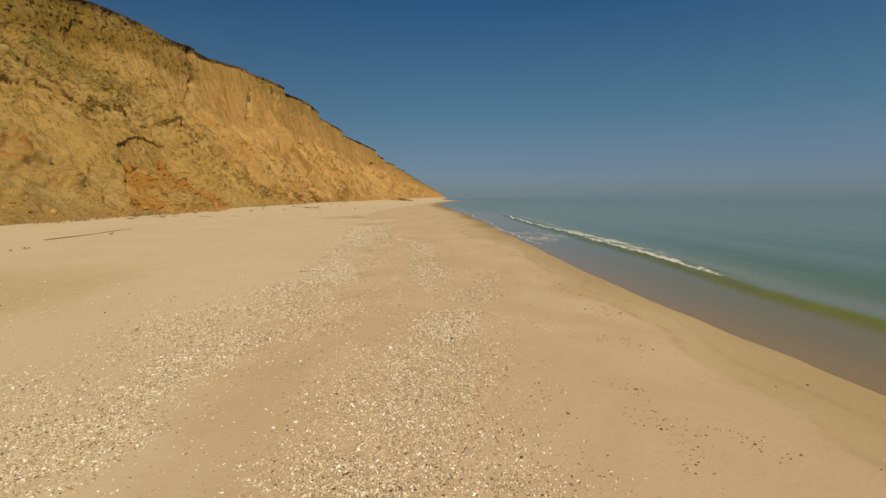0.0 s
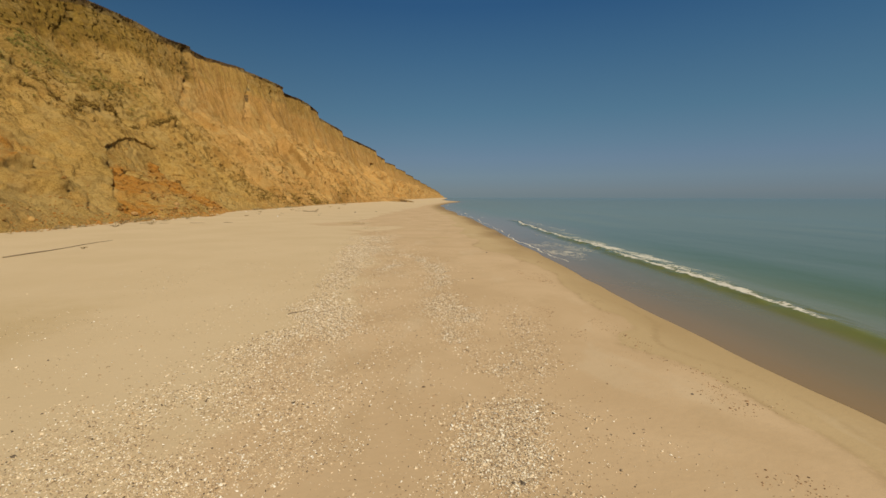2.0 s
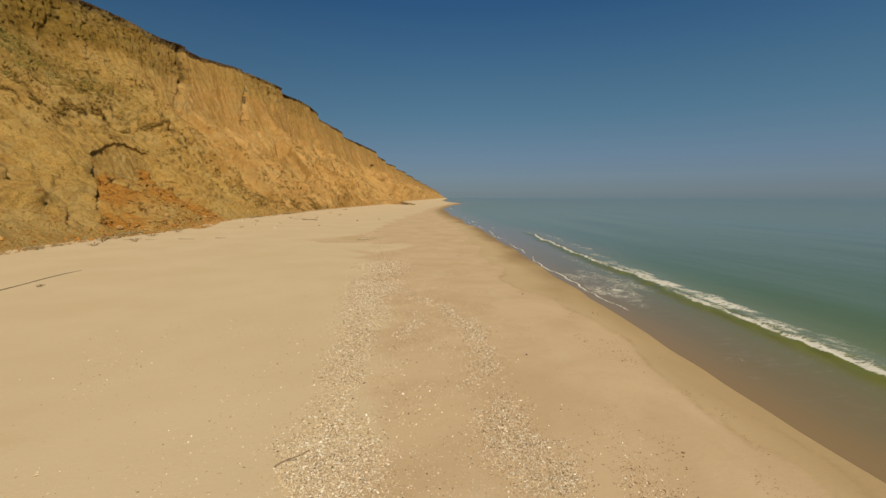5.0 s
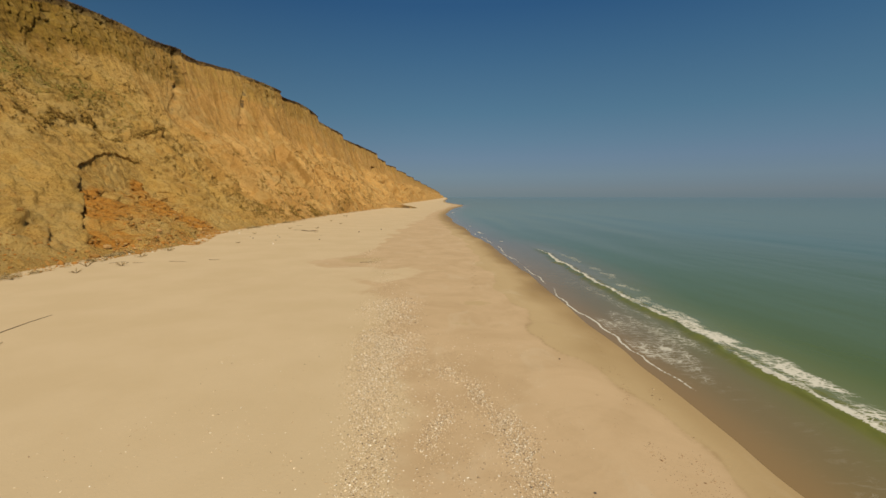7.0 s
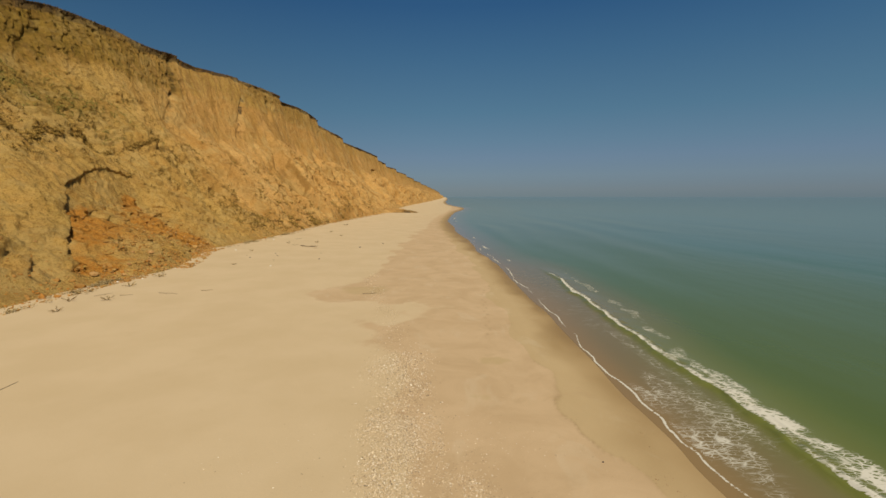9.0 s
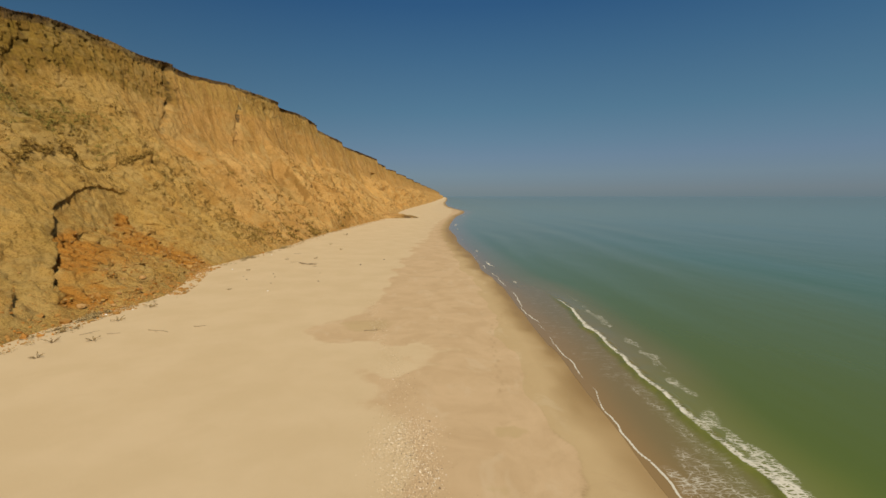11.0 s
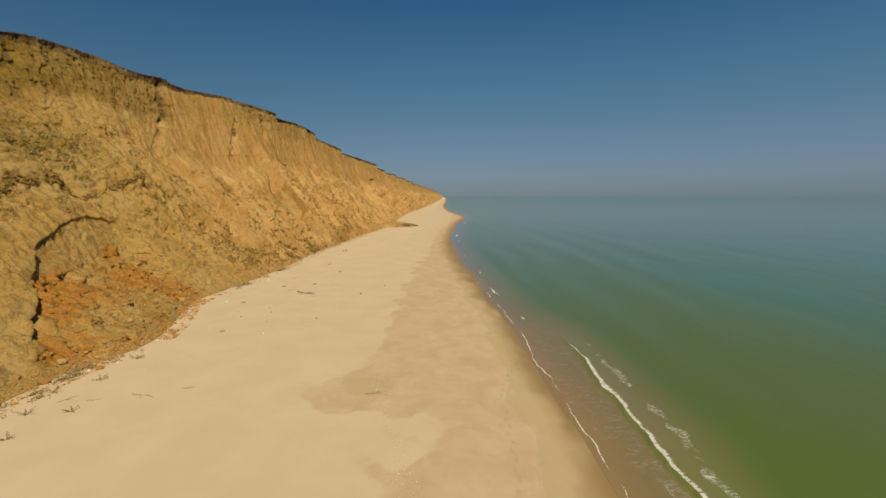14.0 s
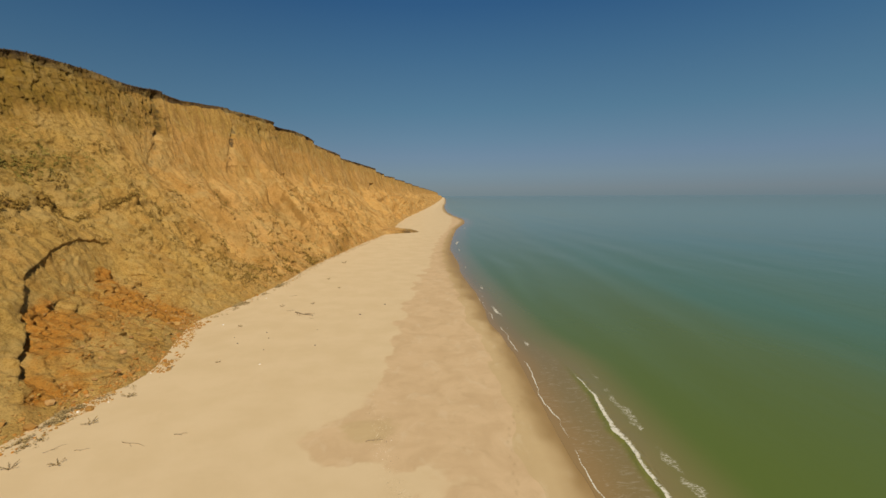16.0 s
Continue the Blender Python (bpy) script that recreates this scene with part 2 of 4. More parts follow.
    c = m.mix(m.math("MULTIPLY", m.step(m.math("MULTIPLY_ADD", fine, 0.4, crumb), 0.32, 0.2), m.math("MULTIPLY", near, 0.2)), c, (0.190, 0.101, 0.023))
    # dark lip soil; the shade painted into the cracks uses it too
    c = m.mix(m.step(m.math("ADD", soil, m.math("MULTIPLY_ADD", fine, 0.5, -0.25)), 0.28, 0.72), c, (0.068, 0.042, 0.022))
    c = m.mix(m.math("MULTIPLY", m.step(m.noise(6, 5, 0.8), 0.55, 0.66), m.math("MULTIPLY_ADD", pit, -0.2, 0.34)), c, (0.572, 0.348, 0.115))
    blot = m.noise(0.9, 6, 0.75, stretch=(0.6, 0.75, 0.45), warp=0.5)
    c = m.mix(m.math("MULTIPLY", m.step(blot, 0.56, 0.66), 0.55), c, (0.250, 0.135, 0.034))
    # sparse dark dots, painted shadows of tufts and small pits
    dot_shade = m.step(m.math("MULTIPLY_ADD", fine, 0.25, m.voronoi(1.7, stretch=(1, 1.3, 1.5))), 0.30, 0.20)
    dot_shade = m.math("MAXIMUM", dot_shade, m.math("MULTIPLY", m.step(m.math("MULTIPLY_ADD", fine, 0.3, m.voronoi(0.75, stretch=(0.8, 1, 0.9))), 0.32, 0.22), m.math("SUBTRACT", 1.0, near)))
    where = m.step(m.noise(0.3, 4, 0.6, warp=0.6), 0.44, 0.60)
    c = m.mix(m.math("MULTIPLY", m.math("MULTIPLY", dot_shade, where), m.math("MULTIPLY_ADD", up, -0.5, 0.72)), c, (0.15, 0.092, 0.028))
    c = m.mix(m.math("MULTIPLY", m.step(m.noise(1.0, 6, 0.75, stretch=(0.5, 1.9, 0.35)), 0.56, 0.66), 0.22), c, (0.560, 0.385, 0.140))
    pale = m.step(m.noise(0.22, 6, 0.68, stretch=(1, 1, 1.5), warp=1.2), 0.49, 0.60)
    c = m.mix(m.math("MULTIPLY", pale, m.math("MULTIPLY_ADD", red, -0.34, 0.36)), c, (0.440, 0.312, 0.118))
    dull = m.step(m.noise(0.3, 6, 0.7, stretch=(1, 1.3, 0.8), warp=1.0), 0.51, 0.63)
    c = m.mix(m.math("MULTIPLY", dull, m.math("MULTIPLY_ADD", red, -0.35, 0.42)), c, (0.275, 0.146, 0.033))
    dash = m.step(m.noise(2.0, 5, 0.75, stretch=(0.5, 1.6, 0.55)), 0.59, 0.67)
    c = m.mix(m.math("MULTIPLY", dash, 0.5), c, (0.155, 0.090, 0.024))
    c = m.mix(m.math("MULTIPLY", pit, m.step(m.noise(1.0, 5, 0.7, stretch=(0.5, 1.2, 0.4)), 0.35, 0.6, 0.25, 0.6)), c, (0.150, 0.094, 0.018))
    # shaded grooves between ribs, painted as brown streaks, strongest far off
    furrow_shade = m.step(m.noise(0.55, 6, 0.75, stretch=(0.4, 1.5, 0.35), warp=0.4), 0.54, 0.64)
    c = m.mix(m.math("MULTIPLY", furrow_shade, m.math("MULTIPLY_ADD", near, -0.58, 0.68)), c, (0.235, 0.120, 0.034))
    nb = m.bump(run, 0.3, 0.5)
    nb = m.bump(m.math("MULTIPLY", blot, m.math("MULTIPLY_ADD", near, 0.7, 0.3)), 0.9, 0.45, nb)
    nb = m.bump(fine, 0.42, 0.42, nb)
    nb = m.bump(grain, 0.2, 0.6, nb)
    return m.done(c, None, nb)


def water_material():
    m = Mat("sea_water", 0.12, 0.5)
    m.b.inputs["IOR"].default_value = 1.33
    d, foam = m.attr("depth"), m.attr("foam")
    patch = m.noise(0.035, 4, 0.6, stretch=(1.0, 0.35, 1))
    film = m.mix(m.step(d, 0.0, 0.11), (0.285, 0.182, 0.070), (0.215, 0.160, 0.062))
    shore = m.mix(m.step(d, 0.10, 0.20), film, (0.185, 0.160, 0.052))
    c = m.mix(m.step(d, 0.14, 0.55), shore, (0.10, 0.136, 0.018))
    c = m.mix(m.step(m.math("ADD", d, m.math("MULTIPLY_ADD", patch, 2.4, -1.2)), 1.6, 5.2), c, (0.045, 0.145, 0.096))
    c = m.mix(m.math("MULTIPLY", m.attr("crest"), 0.75), c, (0.18, 0.20, 0.030))
    wob = m.noise(4, 5, 0.7)
    web1 = m.math("SUBTRACT", m.math("MULTIPLY_ADD", wob, 0.16, -0.045), m.voronoi(4.2, "DISTANCE_TO_EDGE", (0.45, 1.2, 1)))
    web2 = m.math("SUBTRACT", m.math("MULTIPLY_ADD", wob, 0.30, -0.06), m.voronoi(11.0, "DISTANCE_TO_EDGE", (0.5, 1.1, 1)))
    web = m.math("MAXIMUM", web1, m.math("ADD", web2, -0.06))
    fm = m.step(m.math("ADD", web, m.math("MULTIPLY_ADD", foam, 0.36, -0.19)), -0.05, 0.11)
    fm = m.math("MULTIPLY", fm, m.step(foam, 0.05, 0.3))
    thread = m.step(m.noise(3.0, 5, 0.7, stretch=(0.5, 1.5, 1), warp=1.4), 0.53, 0.66)
    fm = m.math("MAXIMUM", fm, m.math("MULTIPLY", m.math("MULTIPLY", thread, m.attr("lace")), 0.16))
    c = m.mix(fm, c, (0.66, 0.61, 0.48))
    a = m.math("MAXIMUM", m.step(d, 0.0, 0.002, 0.0, 1.0), fm)
    nb = m.bump(m.math("MULTIPLY", m.noise(1.1, 6, 0.6, stretch=(1, 0.4, 1)), m.attr("ripple")), 0.05, 0.22)
    nb = m.bump(m.math("MULTIPLY", m.noise(0.16, 3, 0.6, stretch=(1, 0.3, 1)), m.attr("ripple")), 0.5, 0.12, nb)
    return m.done(c, m.step(fm, 0, 1, 0.10, 0.8), nb, a)


def plain(name, c1, c2, scale=20, rough=0.85, spec=0.2, bump=0.01):
    m = Mat(name, rough, spec)
    n = m.noise(scale, 4, 0.65)
    info = m.t.nodes.new("ShaderNodeObjectInfo").outputs["Random"]
    c = m.mix(m.step(m.math("MULTIPLY_ADD", info, 0.3, m.math("MULTIPLY", n, 0.85)), 0.3, 0.75), c1, c2)
    return m.done(c, None, m.bump(n, bump, 0.6))


def island(name, cols, rough=0.85, spec=0.2):
    """Each loose piece of a joined mesh takes one of a few colours."""
    m = Mat(name, rough, spec)
    r = m.t.nodes.new("ShaderNodeNewGeometry").outputs["Random Per Island"]
    ramp = m.t.nodes.new("ShaderNodeValToRGB")
    ramp.color_ramp.interpolation = "CONSTANT"
    e = ramp.color_ramp.elements
    e[0].position, e[0].color = cols[0][0], (*cols[0][1], 1)
    e[1].position, e[1].color = cols[-1][0], (*cols[-1][1], 1)
    for p, c in cols[1:-1]:
        e.new(p).color = (*c, 1)
    m.t.links.new(r, ramp.inputs[0])
    return m.done(ramp.outputs[0])


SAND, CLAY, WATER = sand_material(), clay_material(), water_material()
SHELL = island("shell_bits", [(0.0, (0.74, 0.59, 0.38)), (0.23, (0.60, 0.45, 0.265)), (0.44, (0.42, 0.30, 0.17)), (0.65, (0.85, 0.77, 0.60)), (0.79, (0.33, 0.23, 0.13)), (0.955, (0.11, 0.08, 0.05))], 0.6, 0.3)

# ---- plan of the shore ----
waterline = track([(-400, 3.9), (-20, 3.8), (4, 3.65), (8, 3.4), (13, 3.1), (18, 2.9), (26, 2.7), (38, 2.3), (45, 2.1), (52, 1.6), (58, 1.1), (71, 0.3), (90, -0.9), (115, -1.3), (128, -0.9), (150, 0.3), (175, 2.0), (205, 5.6), (222, 6.9), (245, 5.8), (280, 2.6), (330, 0.0), (415, -1.5), (700, 1.0), (1200, 4.0), (2350, 4.0), (2400, 4.0), (2600, -20), (3000, -300), (6000, -5000)])
breaker_x = track([(-20, 5.7), (10, 5.65), (16, 5.7), (23, 5.6), (30, 5.35), (36, 5.4), (42, 5.45), (47, 5.0), (60, 4.0)])
toe = track([(-400, -22), (0, -21.5), (15, -22.5), (25, -23.6), (34, -24.3), (38, -23.9), (41.5, -22.8), (46, -23.6), (50, -25.0), (54, -26.0), (59, -25.6), (69, -24.6), (86, -24.4), (100, -23.6), (113, -22.5), (125, -21.8), (140, -20.0), (160, -19.5), (200, -21.0), (232, -21.0), (300, -19), (415, -16), (700, -12), (1200, -8.0), (2350, -6), (2400, -6), (2600, -34), (3000, -330), (6000, -5100)])
toe_z = track([(-400, 0.05), (30, 0.05), (55, 0.25), (75, 0.4), (120, 0.6), (250, 0.8), (1300, 1.0), (6000, 1.0)])
dry_edge = track([(-400, -2.4), (0, -2.3), (10, -2.3), (18, -3.0), (24, -4.2), (29, -6.0), (31.8, -6.6), (33, -8.9), (36, -9.0), (38.5, -8.0), (50, -7.4), (65, -7.2), (85, -6.2), (120, -5), (200, 0), (300, 2), (6000, 0)])


def ground_z(x, y):
    xw, xt, zt = waterline(y), toe(y), toe_z(y)
    u = xw - x
    bar = 2.5 + 1.4 * sstep(20, 32, y) * sstep(90, 60, y)
    z = np.where(u > 0, -0.1 + 0.11 * (1 - np.exp(-np.maximum(u, 0) / 1.2)), -0.1 + np.maximum((0.045 + 0.04 * sstep(31, 23, y) + 0.05 * sstep(44, 54, y)) * np.maximum(u, -bar) * (u < 0) + 0.12 * np.minimum(u + bar, 0), -3.0 + 0.01 * np.minimum(u + 30, 0)))
    z = z + zt * sstep(0, 1, (u - 6) / np.maximum(xw - xt - 6, 1))
    inland = sstep(0.4, 3.0, u)
    z = z + inland * (0.005 * fbm(x / 5.0, y / 7.0, 0, 3, 2))
    z = z + np.exp(-(u / 2.6) ** 2) * (0.012 + 0.022 * sstep(32, 60, y)) * fbm(x / 4.0, y / (2.6 + 0.05 * np.clip(y, 0, 200)), 0, 4, 3)
    return z


def spaced(parts):
    out = []
    for a, b, n in parts:
        out.append(np.linspace(a, b, n, endpoint=False))
    return np.concatenate(out + [[parts[-1][1]]])


def build_ground():
    off = np.concatenate([-np.geomspace(3000, 34, 24), spaced([(-33, -12, 90), (-12, -3.6, 84), (-3.6, 0.5, 100), (0.5, 6, 30), (6, 40, 30)]), np.geomspace(45, 4500, 24)])
    ys = np.concatenate([spaced([(-300, -4, 20), (-4, 50, 320), (50, 130, 170), (130, 400, 120), (400, 1400, 70)]), np.geomspace(1450, 5500, 14)])
    o, y = np.meshgrid(off, ys)
    x = waterline(y) + o
    z = ground_z(x, y)
    wid = 1.0 - 0.35 * sstep(26, 33, y)
    damp = sstep(-1, 1, (x - dry_edge(y) + 0.7 * fbm(x / 2.0, y / 2.5, 0, 9, 4)) / wid)
    damp = damp * (1 - 0.75 * sstep(-0.4, 0.4, 2.0 + 0.9 * fbm(x / 1.6, y / 1.6, 0, 10, 4) - np.abs(y - 31.3 - 0.15 * x)) * sstep(-1.9, -3.9, x + 1.0 * fbm(x / 1.5, y / 1.5, 0, 15, 3)))
    # the upper limit of the last wash runs in scallops
    scal = -0.65 - 1.15 * sstep(15.5, 21, y) - 0.9 * np.exp(-((y - 8.1) / 0.7) ** 2) - 0.45 * np.abs(np.sin(y * 0.42 + 0.6 * fbm(y / 6.0, 3.3, 0, 12, 2))) + 0.22 * fbm(x / 1.4, y / 1.8, 0, 13, 3)
    wet = sstep(-1.55 - 1.7 * sstep(45, 85, y), 0.15, o + 0.4 * fbm(x / 1.5, y / 3.0, 0, 14, 3)) * (0.42 + 0.55 * sstep(12, 28, y))
    rim = np.exp(-((o - scal) / 0.05) ** 2) * sstep(30, 18, y) * (0.6 + 0.6 * fbm(x / 0.7, y / 0.7, 0, 19, 2))
    rim = np.maximum(rim, 0.8 * np.exp(-((o - 0.55 * scal + 0.12 * np.sin(1.7 * y)) / 0.05) ** 2) * sstep(13, 9, y) * (0.5 + 0.8 * fbm(x / 0.6, y / 0.9, 0, 20, 2)))
    olive = 0.9 * sstep(-0.10, 0.10, o - scal) + 0.75 * sstep(-1.2, 1.2, dry_edge(y) - x) * sstep(18, 4, y) * sstep(-3.5, -7, x)
    olive = olive + 0.7 * np.exp(-((y - 35.5 - 0.3 * x - 2.2) / 2.2) ** 2 - ((x + 7.2) / 1.9) ** 2) * (0.8 + 0.5 * fbm(x / 1.2, y / 1.2, 0, 16, 3))
    # footprint trail: shade of the dents painted as dark dots, no relief
    for k in range(34):
        fx, fy = -0.6 + 0.03 * k + 0.9 * max(0, k - 13) / 5 + 0.13 * (k % 2), 27.0 + 0.62 * k
        rim = np.maximum(rim, 0.75 * np.exp(-((x - fx) / 0.07) ** 2 - ((y - fy) / 0.16) ** 2))
    for hx, hy, rx, ry, st in ((-0.73, 24.0, 0.7, 0.45, 0.8), (-1.6, 21.1, 0.7, 0.4, 0.8), (-1.0, 19.3, 0.6, 0.7, 0.45), (0.1, 44.0, 0.5, 1.6, 0.7)):
        olive = olive + st * np.exp(-((x - hx) / rx) ** 2 - ((y - hy) / ry) ** 2) * (0.9 + 0.5 * fbm(x / 0.5, y / 0.5, 0, 18, 3))
    grid_mesh("ground", x, y, z, SAND, {"damp": damp, "wet": wet, "olive": olive, "rim": rim, "shelly": shell_density(x, y)})["kind"] = "structure"


def shell_density(x, y):
    """Share of the sand that broken shells cover."""
    warp = 0.2 * fbm(x / 1.0, y / 1.4, 0, 31, 3)
    c1 = track([(-20, -2.9), (0, -2.9), (3, -2.9), (5.5, -2.6), (6.9, -2.6), (8.3, -2.4), (10, -2.72), (13, -3.0), (14.9, -3.25), (17.4, -3.35), (23.5, -3.75), (30, -5.0), (37, -6.8), (44, -8.0)])(y)
    w1 = track([(-20, 0.9), (3, 0.9), (6.9, 0.95), (8.3, 0.55), (10, 0.42), (13, 0.38), (14.9, 0.46), (17.4, 0.64), (23.5, 0.8), (30, 0.5), (44, 0.5)])(y)
    b1 = np.exp(-np.abs((x - c1 + warp) / w1) ** 3) * (0.24 + 0.56 * sstep(6.5, 9, y) + 0.3 * sstep(10, 13, y)) * (1 - 0.9 * sstep(23, 25.5, y)) * (1 - sstep(38, 44, y))
    c2 = track([(-20, -0.1), (2.3, -0.1), (4.9, -0.1), (5.6, 0.2), (6.4, 0.3), (7.1, 0.1), (7.9, -0.14), (8.8, -0.23), (10.8, -0.44), (11.9, -0.66), (13.8, -0.55), (15.1, -0.8), (16.4, -1.37), (17.7, -2.2), (24, -3.6), (30, -4.5)])(y)
    w2 = 0.26 + 0.36 * sstep(6.6, 5, y)
    b2 = np.exp(-((x - c2 + warp) / w2) ** 2) * (1 - sstep(17, 19, y)) * (0.85 - 0.15 * sstep(8, 11, y))
    c3 = track([(-20, -1.6), (6, -1.6), (9, -1.9), (12.9, -2.05), (14.9, -1.91), (17.7, -2.27), (22, -3.0), (30, -4.0)])(y)
    b3 = 0.55 * np.exp(-((x - c3 + warp) / 0.17) ** 2) * sstep(10, 12.5, y) * (1 - sstep(18, 20, y))
    b3 = b3 + 0.16 * np.exp(-((x - 0.7) / 0.28) ** 2 - ((y - 8.0) / 1.4) ** 2)
    b4 = 0.05 * np.exp(-((x + 1.9) / 1.4) ** 2) * (1 - sstep(14, 22, y)) + 0.010 * np.exp(-((x + 5.5) / 2.0) ** 2) * (1 - sstep(12, 24, y))
    blot = 0.15 + 1.05 * sstep(-0.35, 0.5, fbm(x / 0.8, y / 1.1, 0, 41, 4))
    full = np.maximum(blot, 0.55 * sstep(9, 12, y))
    return np.clip(b1 * full + b3 * blot + 0.95 * b2 * np.maximum(blot, 0.42 * sstep(6, 4, y)) + b4 * blot, 0, 1)


# ---- cliff ----
HEADS = [79.0, 92.5, 107.5, 136.5, 164.5, 221.0, 262.0, 312.0, 385.0, 470.0, 600.0, 780.0, 1010.0]
crest_x = track([(-400, -52), (0, -51), (30, -49.5), (45, -47.5), (60, -45), (66, -43.8), (79, -41.9), (84, -41.2), (92, -39.2), (106, -37.0), (125, -36.2), (136, -37.0), (164, -36.6), (190, -34.6), (220, -33.2), (260, -34.5), (330, -34), (600, -33), (1000, -32), (2350, -30), (2400, -30), (2600, -58), (3000, -350), (6000, -5120)])
crest_z = track([(-400, 26), (60, 26), (110, 26.2), (136, 26.0), (164, 24.8), (220, 23.4), (330, 23.0), (1250, 23.5), (6000, 20)])
crest_dip = track([(-400, 0), (20, 0), (30, 0), (40, 0), (50, -0.5), (56, -0.75), (58, -0.6), (60, -0.2), (62, -0.05), (66, -0.05), (69, -0.2), (71.5, -0.5), (75, -0.4), (78, -0.2), (82.5, -0.45), (86, -0.3), (90, -0.1), (96, 0), (100, 0), (110, 0), (120, 0), (6000, 0)])


def saw(y):
    """Set-back of the face just past each small headland."""
    d = np.zeros_like(y)
    for k, h in enumerate(HEADS):
        nxt = HEADS[k + 1] - h if k + 1 < len(HEADS) else 200.0
        amp = (0.5 + 0.010 * h) * (1.8 if h > 200 else 1.5) if h < 250 else 5.5
        if k in (0, 1):
            amp = 0.8
        q = (y - h) / nxt
        d = np.where((q > 0) & (q < 1), np.maximum(d, amp * sstep(0, 0.02, q) * np.clip(1 - q, 0, 1) ** 1.5), d)
    return d


def cliff_point(y, s):
    """Place and traits of the cliff's skin at y, s from the toe (0) over the lip (0.9) to the land behind (1)."""
    xt, zt, xc, zc = toe(y) + 0.5, toe_z(y) - 0.12, crest_x(y), crest_z(y) + crest_dip(y)
    zb = zt + (zc - zt) * (0.55 + 0.14 * sstep(80, 50, y) + 0.07 * fbm(y / 7.0, 1.7, 0, 51, 2))
    xb = xc + 3.6 + 0.9 * fbm(y / 9.0, 4.2, 0, 52, 2)
    a, b = 0.55, 0.86
    q1, q2, q3 = np.clip(s / a, 0, 1), np.clip((s - a) / (b - a), 0, 1), np.clip((s - b) / (1 - b), 0, 1)
    # talus, a little hollow towards the foot
    z1 = zt + (zb - zt) * q1 ** 1.12
    x = xt + (xb - xt) * q1
    z = z1 + (zc - zb) * q2
    x = x + (xc - xb) * (q2 ** 0.75)
    sharp = sstep(74, 84, y)
    up = sstep(0.46 + 0.06 * sharp, 0.66 - 0.08 * sharp, s)
    x = x - saw(y) * (0.15 + 0.85 * sstep(0.2, 0.6, s))
    zs = z
    # gullies down the talus
    arc = s * 42.0
    quiet = 1 - 0.75 * sstep(33, 37, y) * sstep(60, 56, y) * sstep(0.40, 0.30, s)
    k = np.sin(np.pi * np.clip(s / 0.60, 0, 1)) ** 0.7 * quiet * (1 + 1.5 * sstep(60, 80, y) + 1.3 * sstep(82, 100, y))
    cone = np.exp(-((y - 101 - 4.0 * z) / 6.0) ** 2) * sstep(5, 2.5, z)
    k = k * (1 - cone) * sstep(0.015, 0.13, s)
    skew = y + 0.1 * z
    eta = np.where(y > 62, 62 + 62 * np.log(np.maximum(y, 62) / 62), y)
    skew = eta + (skew - y) * 62 / np.maximum(y, 62)
    g1 = 1 - np.abs(fbm(skew / 8.0, z / 30.0, 0, 61, 2))
    g2 = 1 - np.abs(fbm(skew / 2.8, z / 16.0, 0, 62, 3))
    g3 = 1 - np.abs(fbm(skew / 1.0, z / 5.0, 0, 63, 2))
    far = sstep(60, 80, y)
    v1, v2 = np.abs(fbm(skew / 4.2, z / 22.0, 0, 161, 2)), np.abs(fbm(skew / 1.9, z / 9.0, 0, 162, 3))
    rib = far * np.sin(np.pi * np.clip(s / 0.60, 0, 1)) ** 0.8 * sstep(0.0, 0.1, s) * (1 - cone) * (0.45 + 0.9 * sstep(-0.35, 0.45, fbm(eta / 5.0, z / 4.0, 0, 163, 3)))
    grow = np.clip(y / 85.0, 1, 2.6)
    bump = rib * grow * (1.9 * (np.minimum(v1, 0.5) ** 0.8 - 0.25) + 0.75 * (np.minimum(v2, 0.45) ** 0.8 - 0.22))
    bump = bump + rib * grow * 0.16 * fbm(eta / 0.9, arc / 5.0, 0, 164, 4, 0.6)
    stepv = zs * 0.42 + 1.1 * fbm(eta / 3.0, zs / 6.0, 0, 165, 3)
    stepf = stepv - np.floor(stepv)
    bump = bump + rib * 0.2 * grow * sstep(-0.1, 0.4, fbm(eta / 2.2, zs / 2.5, 0, 166, 3)) * (sstep(0, 0.12, stepf) - stepf)
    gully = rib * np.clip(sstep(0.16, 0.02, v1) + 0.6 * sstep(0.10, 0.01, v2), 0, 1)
    bump = bump + (1 - 0.6 * far) * k * (1.0 * (g1 - 0.72) + 0.6 * (g2 - 0.7)) + (0.16 * k + 0.05) * (g3 - 0.7) + cone * 0.7 * sstep(0, 0.1, s)
    g4 = 1 - np.abs(fbm(skew / 3.4, z / 24.0, 0, 64, 2))
    bump = bump - k * 0.55 * sstep(0.78, 0.97, g4) * sstep(-0.3, 0.3, fbm(y / 7.0, z / 6.0, 0, 65, 2))
    ledge = sstep(67, 63, y) * quiet
    zl = zs + 0.35 * fbm(y / 2.2, 1.0, 0, 66, 4)
    bump = bump + ledge * (0.22 + 0.35 * fbm(y / 2.0, 3.0, 0, 68, 2)) * (sstep(11.0, 11.35, zl) - sstep(11.4, 14.0, zl))
    foot = sstep(0.0, 0.07, s) * (1 - q3)
    headwall = sstep(3.8, 4.8, zs) * sstep(9.0, 8.2, zs) * sstep(-0.5, 0.5, y - 35.6 - 1.33 * zs) * sstep(58, 56, y)
    foot = foot * (1 - 0.45 * headwall)
    # small broken steps across the near slope
    by_scar = np.exp(-((y - 35.0) / 5.0) ** 2 - ((zs - 3.4) / 2.0) ** 2)
    v = zs * 0.75 + 0.8 * fbm(y / 2.6, zs / 5.0, 0, 84, 3)
    fr = v - np.floor(v)
